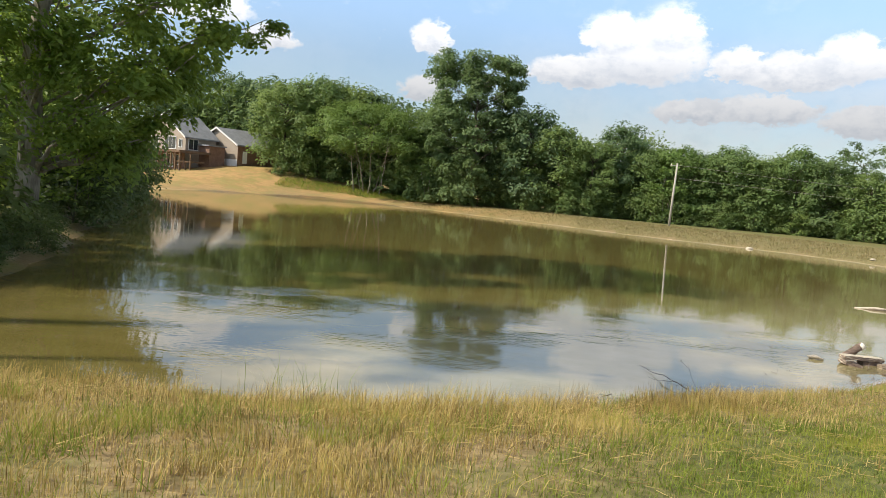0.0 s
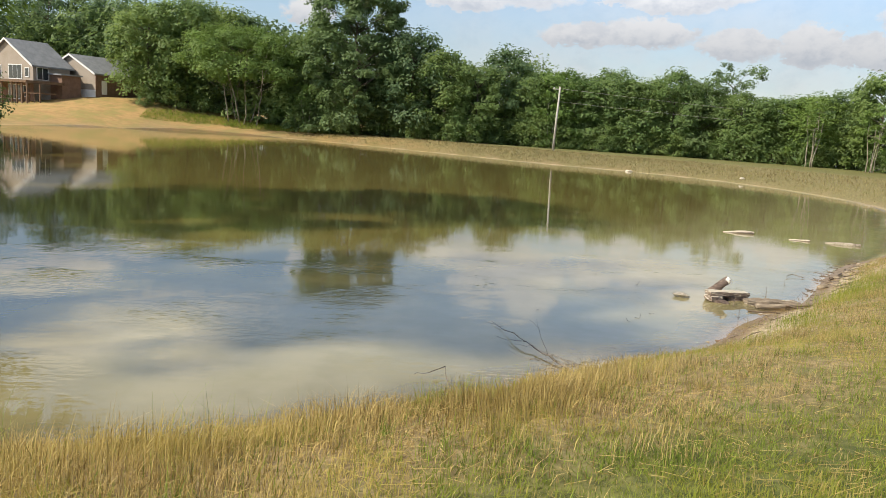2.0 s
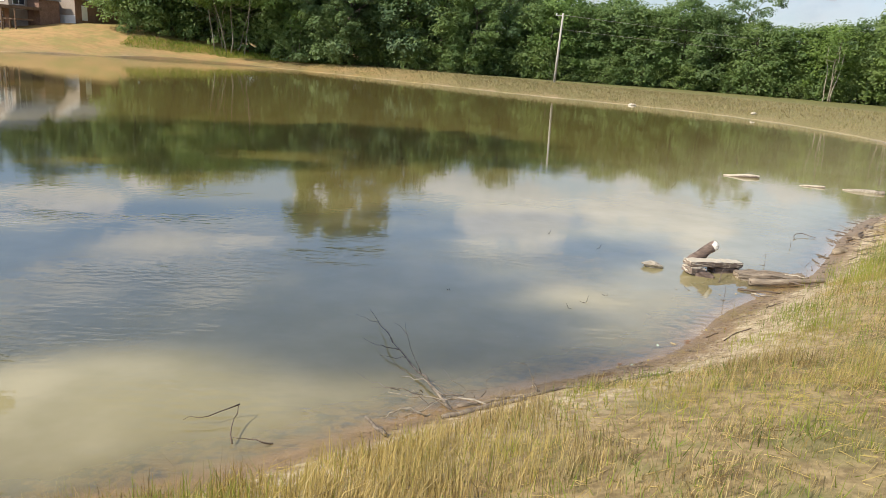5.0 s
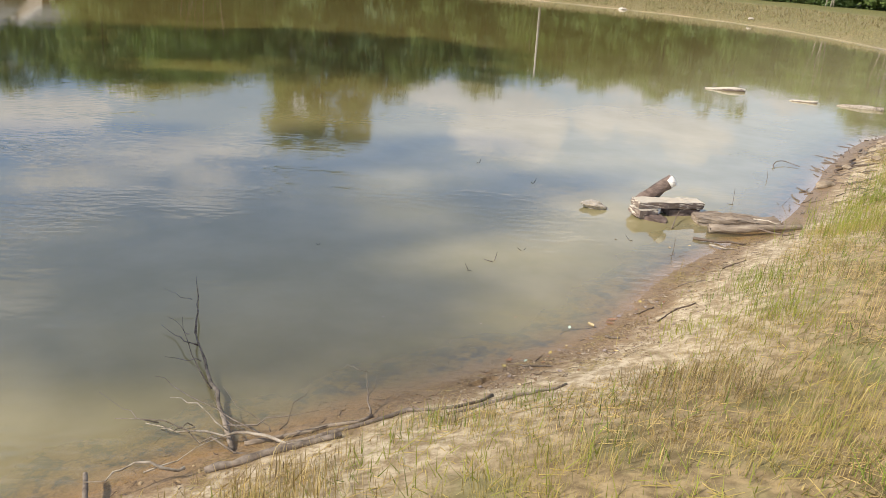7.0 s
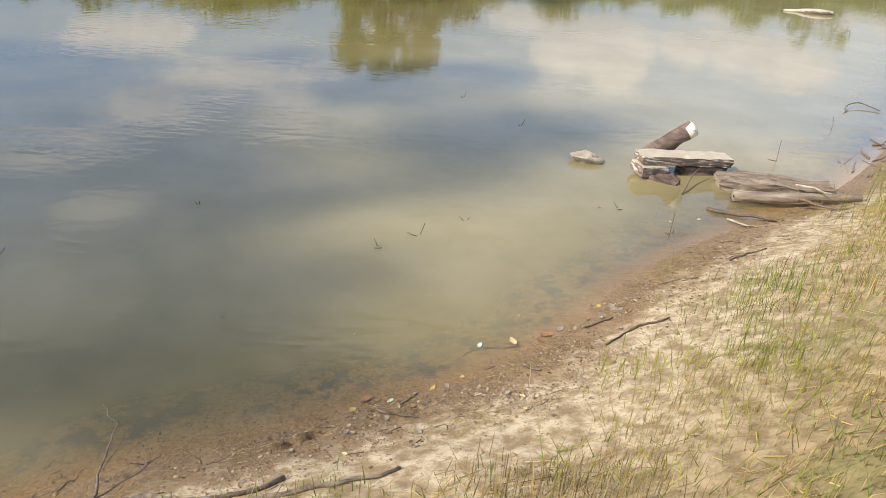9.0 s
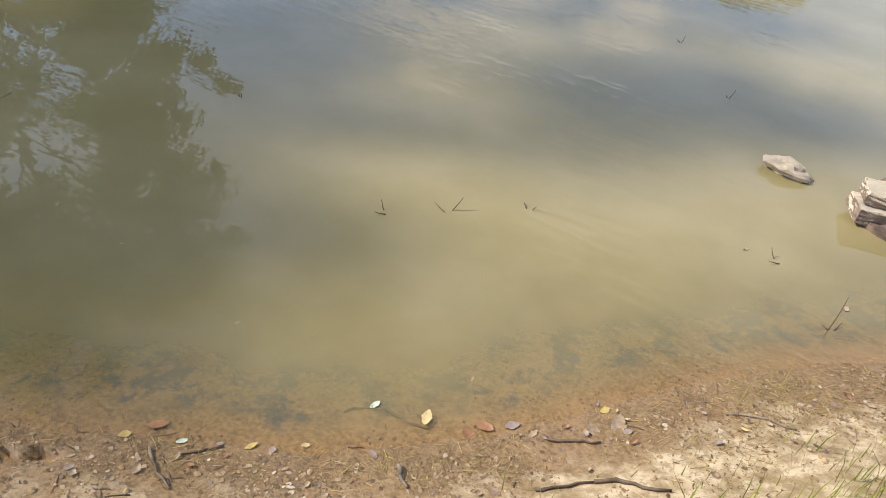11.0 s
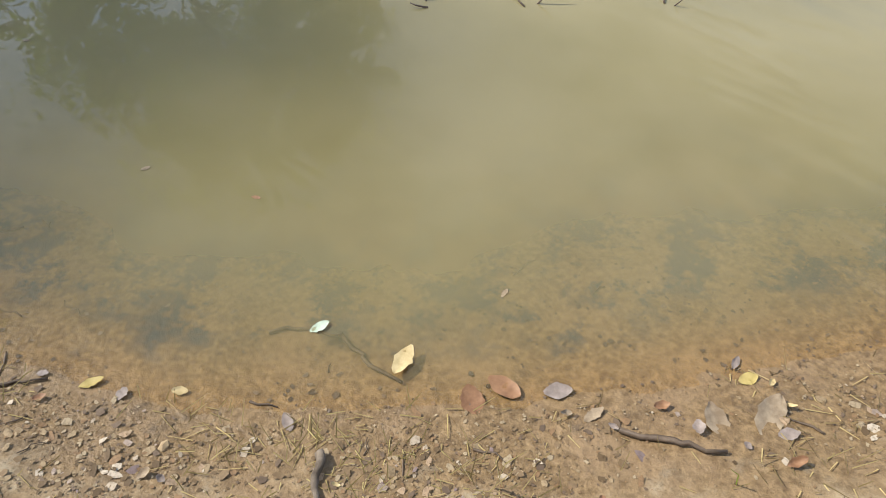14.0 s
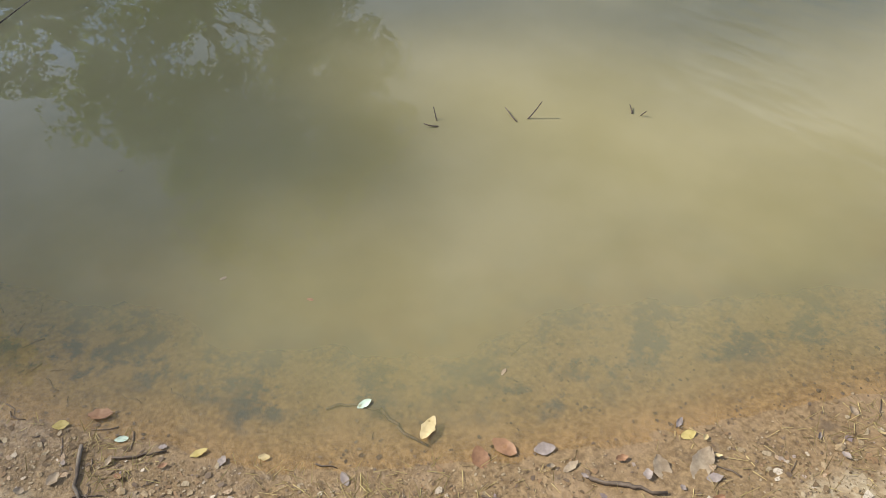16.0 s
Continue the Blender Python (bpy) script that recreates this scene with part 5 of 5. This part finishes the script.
    # little twigs that stand in the shallows
    for k, (x, y, dx, dy, h) in enumerate(((5.82, 12.43, -0.06, 0.04, 0.05), (6.06, 12.66, 0.05, 0.1, 0.07), (6.40, 13.0, 0.05, 0.02, 0.025), (7.74, 13.46, -0.07, 0.05, 0.05), (6.96, 15.49, 0.04, 0.0, 0.08),
                                           (8.05, 13.05, 0.01, 0.03, 0.2), (8.08, 13.07, 0.1, -0.06, 0.04), (10.72, 16.3, -0.03, 0.0, 0.16), (9.6, 15.0, 0.03, 0.1, 0.2), (10.3, 15.1, 0.12, -0.02, 0.12), (4.3, 12.9, 0.02, 0.0, 0.03), (6.3, 16.4, 0.03, 0.02, 0.06))):
        root = thing("twig", "dark little twig standing in the shallow water", "twig", group="twigs in the shallows")
        part("stem", mesh_np("stem", *tube(crooked((x, y, -0.05), (x + dx, y + dy, h), 5, 0.04, 120 + k), np.linspace(0.0045, 0.002, 5), 5, 0.1, k), DARK_WOOD, True), root)
        part("spur", mesh_np("spur", *tube(crooked((x, y, 0.0), (x - dy * 0.7 - 0.02, y + dx * 0.6, 0.015), 4, 0.05, 140 + k), np.linspace(0.004, 0.002, 4), 5, 0.1, k), DARK_WOOD, True), root)
    t = np.linspace(0, 1, 14)
    loop = np.stack([11.2 + 0.55 * t - 0.02 * np.sin(t * 9), 17.05 + 0.38 * np.sin(t * 2.6), 0.02 + 0.035 * np.sin(t * np.pi)], -1)
    single("reed", mesh_np("reed", *tube(loop, np.full(14, 0.007), 5), DARK_WOOD, True), "bent dark reed arching over the water", "reed")
    # sticks on the mud and the drowned one
    rows = (((6.02, 10.68), (6.24, 10.58), 0.008, 1), ((7.26, 11.28), (7.42, 11.42), 0.009, 0), ((7.42, 11.42), (7.66, 11.5), 0.011, 0), ((7.19, 11.57), (7.37, 11.66), 0.009, 0), ((6.79, 11.13), (6.88, 11.05), 0.012, 1),
            ((6.45, 11.25), (6.58, 11.36), 0.006, 0), ((6.58, 11.36), (6.78, 11.36), 0.008, 0), ((6.12, 10.72), (6.22, 10.84), 0.006, 0), ((12.1, 16.8), (12.9, 17.6), 0.025, 0), ((12.4, 17.3), (12.7, 16.7), 0.02, 0),
            ((13.1, 17.8), (13.6, 18.5), 0.025, 1), ((8.3, 12.4), (8.6, 12.55), 0.01, 0), ((7.75, 12.1), (8.0, 12.12), 0.008, 1))
    for k, (a, b, r, pale) in enumerate(rows):
        pts = crooked((*a, 0), (*b, 0), 8, 0.12, 160 + k)
        pts[:, 2] = land(pts[:, 0], pts[:, 1]) + r * 0.8
        single("stick", mesh_np("stick", *tube(pts, np.linspace(r, r * 0.55, 8) * (0.8 if r < 0.02 else 1), 6, 0.35, k), BRANCH_WOOD if pale else DARK_WOOD, True), "pale dry stick lying on the mud" if pale else "dark stick lying on the wet mud", "stick", group="sticks on the mud")


make_driftwood()


# ---- fallen leaves ----
def leaf_colour(name, a, b):
    return rough_matter(name, a, b, 40, 0.6, 0.3, 0.003)


YELLOW, TAN, RUST = leaf_colour("yellow leaf", (0.36, 0.27, 0.07), (0.55, 0.44, 0.17)), leaf_colour("tan leaf", (0.44, 0.33, 0.15), (0.66, 0.54, 0.30)), leaf_colour("rust leaf", (0.20, 0.10, 0.05), (0.36, 0.205, 0.11))
MINT, GREYISH, DULL = leaf_colour("pale mint leaf", (0.38, 0.47, 0.37), (0.56, 0.64, 0.54)), leaf_colour("grey mauve leaf", (0.20, 0.16, 0.135), (0.36, 0.30, 0.27)), leaf_colour("buff leaf", (0.22, 0.16, 0.10), (0.44, 0.35, 0.24))


def leaf_mesh(length, width, curl, mat, seed=0):
    """One broad leaf with a midrib fold, curled along its length, tip towards +x."""
    n, vs, fs = 9, [], []
    rng = np.random.default_rng(seed)
    for i in range(n):
        t = i / (n - 1)
        w = width * 0.5 * math.sin(math.pi * min(t * 0.93 + 0.04, 1)) ** 0.8 * rng.uniform(0.82, 1.12)
        for s in (-1, -0.5, 0, 0.5, 1):
            vs.append(((t - 0.5) * length, s * w, curl * length * ((2 * t - 1) ** 2 * 0.35 + 0.35 * abs(s) ** 1.5 * math.sin(math.pi * t)) + rng.normal(0, 0.022) * length))
    for i in range(n - 1):
        for j in range(4):
            a = i * 5 + j
            fs.append((a, a + 1, a + 6, a + 5))
    me = mesh_np("leaf", vs, fs, mat, True)
    return me


def litter_matter(name, tones):
    """Flakes of dead leaf: each one of several tones, with a little mottling."""
    m, n = material(name)
    geo = n.add("ShaderNodeNewGeometry")
    ramp = n.add("ShaderNodeValToRGB", {0: geo.outputs["Random Per Island"]})
    ramp.color_ramp.interpolation = "CONSTANT"
    for k, tone in enumerate(tones):
        stop = ramp.color_ramp.elements[k] if k < 2 else ramp.color_ramp.elements.new(0.99)
        stop.color = (*tone, 1)
    for k in range(len(tones)):
        ramp.color_ramp.elements[k].position = k / len(tones)
    mottle = n.noise(geo.outputs["Position"], 160, 3, 0.6)
    finish(n, n.mix(n.ramp(mottle, 0.4, 0.7, 0, 0.5), ramp.outputs[0], (0.12, 0.08, 0.045, 1)), 0.75, mottle, 0.4, 0.002)
    return m


LITTER = litter_matter("rotting leaf litter", ((0.12, 0.078, 0.038), (0.22, 0.15, 0.08), (0.33, 0.245, 0.14), (0.18, 0.12, 0.06), (0.26, 0.16, 0.08), (0.38, 0.30, 0.19), (0.15, 0.105, 0.07)))
PALE_LITTER = litter_matter("bleached leaf flakes", ((0.46, 0.38, 0.28), (0.34, 0.27, 0.22), (0.56, 0.48, 0.37), (0.24, 0.18, 0.17), (0.42, 0.30, 0.19)))


def flakes(centres, size, rng):
    """Irregular six-sided scraps of leaf, tilted and a little cupped."""
    n = len(centres)
    ang = rng.uniform(0, 6.28, (n, 1)) + np.arange(6) * math.pi / 3 + rng.normal(0, 0.2, (n, 6))
    r = size[:, None] * rng.uniform(0.55, 1.15, (n, 6)) * 0.5
    long = rng.uniform(1.0, 1.7, (n, 1))
    x, y = r * np.cos(ang) * long, r * np.sin(ang)
    turn, tilt_x, tilt_y = rng.uniform(0, 6.28, (n, 1)), rng.normal(0, 0.12, (n, 1)), rng.normal(0, 0.12, (n, 1))
    z = x * tilt_x + y * tilt_y + np.abs(rng.normal(0, 0.14, (n, 6))) * r
    v = np.stack([x * np.cos(turn) - y * np.sin(turn), x * np.sin(turn) + y * np.cos(turn), z], -1) + centres[:, None, :]
    i = np.arange(n) * 6
    return v.reshape(-1, 3), np.concatenate([np.stack([i, i + k, i + k + 1], -1) for k in range(1, 5)])


CLOD = rough_matter("clods of soil", (0.24, 0.17, 0.09), (0.46, 0.35, 0.21), 30, 0.9, 0.5, 0.004)


def make_leaves():
    g = "fallen leaves at the water's edge"
    rows = ((6.545, 11.33, 0.055, 0.032, 35, MINT, "pale mint green leaf afloat"), (6.745, 11.40, 0.095, 0.05, 70, TAN, "large tan leaf curled at the water's edge"), (6.95, 11.50, 0.09, 0.06, -30, RUST, "rust brown leaf half under water"),
            (7.04, 11.57, 0.07, 0.045, 10, GREYISH, "grey mauve leaf on the mud"), (7.32, 11.87, 0.05, 0.035, 20, YELLOW, "bright yellow crumpled leaf"), (5.9, 10.67, 0.055, 0.035, 20, YELLOW, "yellow leaf on the mud"),
            (5.955, 10.77, 0.085, 0.05, 10, RUST, "orange brown leaf under the water"), (6.295, 10.9, 0.06, 0.03, 30, YELLOW, "pale yellow leaf at the edge"), (6.08, 10.77, 0.05, 0.025, 10, MINT, "green leaf at the edge"),
            (6.45, 11.02, 0.04, 0.025, 5, TAN, "small buff leaf on the mud"), (7.395, 11.8, 0.13, 0.075, 60, DULL, "large crumpled buff leaf"), (7.32, 11.72, 0.09, 0.06, 100, DULL, "crumpled buff leaf on the mud"), (7.13, 11.57, 0.06, 0.03, 40, DULL, "buff leaf on the mud"),
            (6.79, 11.69, 0.03, 0.015, 60, DULL, "tiny pale leaf afloat"), (7.55, 13.47, 0.05, 0.022, 10, DULL, "small pale leaf afloat near the timbers"), (8.11, 13.29, 0.06, 0.04, 40, DULL, "pale curled leaf afloat by a twig"), (8.37, 13.38, 0.05, 0.03, 0, TAN, "small tan leaf afloat near the timbers"), (8.60, 13.57, 0.07, 0.04, 70, MINT, "green leaf afloat by the shore"), (4.99, 11.40, 0.026, 0.014, 20, DULL, "tiny pale leaf afloat"), (5.80, 11.34, 0.03, 0.016, 30, DULL, "tiny pale leaf afloat"), (6.11, 11.48, 0.03, 0.014, -10, RUST, "tiny brown leaf afloat"),
            (6.92, 11.43, 0.08, 0.06, 110, RUST, "curled brown leaf on the mud"), (7.28, 11.89, 0.045, 0.02, 60, GREYISH, "dark leaf at the edge"),
            (6.37, 10.93, 0.04, 0.03, 80, GREYISH, "mauve leaf at the edge"), (6.2, 10.84, 0.03, 0.02, 10, GREYISH, "small dark leaf at the edge"), (6.68, 11.13, 0.05, 0.03, 120, GREYISH, "dark curled leaf on the wet mud"), (7.44, 11.78, 0.05, 0.03, 10, GREYISH, "grey leaf on the mud"))
    for k, (x, y, a, b, turn, mat, lab) in enumerate(rows):
        z = max(float(land([x], [y])[0]), -0.004) + 0.005
        single("leaf", leaf_mesh(a * 0.88, b * 0.85, 0.16 if a > 0.03 else 0.06, mat, k), lab, "leaf", pose(x, y, z, (k * 37) % 17 - 8, (k * 23) % 13 - 6, turn + 38), g)
    # crumpled dead leaves strewn over the mud, a few meshes shared among them
    rng = np.random.default_rng(19)
    kinds = [(DULL, "small crumpled buff leaf on the mud"), (RUST, "small curled brown leaf on the mud"), (GREYISH, "small grey dead leaf on the mud"), (TAN, "small tan dead leaf on the mud")]
    meshes = [(leaf_mesh(0.05, 0.034, 0.5, mat, 60 + k), lab) for k, (mat, lab) in enumerate(kinds)]
    x, y, d = scattered(rng, 1500, 5.3, 8.2, 10.2, 12.8)
    for k in np.flatnonzero((d > 0.04) & (d < 0.55) & (vnoise(x, y, 2.0, 61) > -0.1))[:60]:
        me, lab = meshes[int(rng.choice(4, p=[0.4, 0.28, 0.2, 0.12]))]
        z, size = float(land([x[k]], [y[k]])[0]), rng.uniform(0.35, 0.85)
        ob = single("leaf", me, lab, "leaf", pose(x[k], y[k], z + 0.006, rng.uniform(-22, 22), rng.uniform(-22, 22), rng.uniform(0, 360)), g)
        ob.scale = (size, size * rng.uniform(0.7, 1.2), size)
    # the small litter that nobody could count
    rng = np.random.default_rng(9)
    kinds = (("leaf_litter", LITTER, 1800, -0.02, 0.75, 0.007, 0.022, "brown and buff leaf litter along the waterline"), ("fine_litter", LITTER, 9000, -0.05, 0.9, 0.003, 0.009, "fine crumbs of leaf and bark along the waterline"),
             ("pale_litter", PALE_LITTER, 420, 0.03, 0.7, 0.006, 0.026, "pale grey and mauve flakes of dead leaf on the mud"), ("drowned_litter", DARK_WOOD, 2600, -0.75, 0.0, 0.003, 0.014, "dark rotting leaf scraps on the pond bed"))
    for name, mat, n, lo, hi, small, large, label in kinds:
        near = rng.random(160000) < 0.7
        x, y = np.where(near, rng.uniform(4.9, 8.6, len(near)), rng.uniform(3.2, 13.5, len(near))), np.where(near, rng.uniform(9.9, 13.0, len(near)), rng.uniform(8.6, 18.5, len(near)))
        d = near_distance(x, y)
        want = step((d - lo) / 0.12) * (1 - step((d - hi * 0.35) / (hi * 0.65))) * np.clip(0.45 + 1.0 * vnoise(x, y, 4.3, 41), 0.06, 1)
        keep = np.flatnonzero(rng.random(len(x)) < want)[:n]
        x, y, d = x[keep], y[keep], d[keep]
        v, f = flakes(np.stack([x, y, land(x, y, d) + 0.0025], -1), small + (large - small) * rng.random(len(x)) ** 2.5, rng)
        tagged(new(name, mesh_np(name, v, f, mat)), label, "leaf litter", kind="stuff")
    bits = []
    x, y, d = scattered(rng, 9000, 3.4, 10.0, 8.8, 14.5)
    keep = np.flatnonzero((d > -0.5) & (d < 0.55) & (rng.random(len(x)) < np.where(d < -0.05, 0.35, 1) * np.clip(0.3 + 1.2 * vnoise(x, y, 1.8, 43), 0.02, 1)))[:300]
    for k in keep:
        ang, ln = rng.uniform(0, 6.28), rng.uniform(0.015, 0.09)
        a, b = np.array([x[k], y[k], 0]), np.array([x[k] + ln * math.cos(ang), y[k] + ln * math.sin(ang), 0])
        pts = crooked(a, b, 4, 0.22, int(k))
        pts[:, 2] = land(pts[:, 0], pts[:, 1]) + 0.003
        bits.append(tube(pts, np.linspace(0.0021, 0.001, 4) * rng.uniform(0.7, 1.7), 4))
    tagged(new("twig_litter", mesh_np("twig_litter", *joined(bits), DARK_WOOD)), "dark bits of twig on the mud and the pond bed", "twig litter", kind="stuff")
    x, y, d = scattered(rng, 110000, 4.0, 9.5, 9.0, 14.0)
    keep = (d > 0.0) & (d < 0.6) & (rng.random(len(x)) < np.clip(0.2 + 1.3 * vnoise(x, y, 2.6, 47), 0.02, 0.8))
    x, y, d = x[keep], y[keep], d[keep]
    v, f = strands(np.stack([x, y, land(x, y, d) - 0.008], -1), rng.uniform(0.012, 0.06, len(x)), 0.0011, rng)
    tagged(new("straw_litter", mesh_np("straw_litter", v, f, BROWN_GRASS)), "short brown bits of straw washed up on the mud", "straw litter", kind="stuff")
    bits = []
    x, y, d = scattered(rng, 5000, 10.3, 15.5, 14.6, 20.5)
    for k in np.flatnonzero((d > -0.15) & (d < 0.75))[:170]:
        ang, ln, r = rng.normal(0.9, 0.7), rng.uniform(0.08, 0.4), rng.uniform(0.004, 0.012)
        pts = crooked((x[k], y[k], 0), (x[k] + ln * math.cos(ang), y[k] + ln * math.sin(ang), 0), 5, 0.1, int(k))
        pts[:, 2] = np.maximum(land(pts[:, 0], pts[:, 1]), 0) + r * 0.7
        bits.append(tube(pts, np.linspace(r, r * 0.5, 5), 5, 0.2, int(k)))
    tagged(new("stick_litter", mesh_np("stick_litter", *joined(bits), BRANCH_WOOD)), "brown broken sticks and bark washed up along the shore", "stick litter", kind="stuff")
    bm = bmesh.new()
    x, y, d = scattered(rng, 4000, 3.4, 11.0, 8.8, 15.0)
    for k in np.flatnonzero((d > 0.05) & (d < 1.0))[:110]:
        r = rng.uniform(0.004, 0.016)
        z = float(land([x[k]], [y[k]], d[k:k + 1])[0])
        bmesh.ops.create_icosphere(bm, subdivisions=1, radius=r, matrix=Matrix.LocRotScale((x[k], y[k], z + r * 0.2), Euler((0, 0, rng.uniform(0, 6))), (1.3, 0.9, 0.65)))
    me = bpy.data.meshes.new("pebbles")
    bm.to_mesh(me)
    bm.free()
    me.materials.append(CLOD)
    tagged(new("pebbles", me), "small pale pebbles and clods on the mud", "pebbles", kind="stuff")


make_leaves()
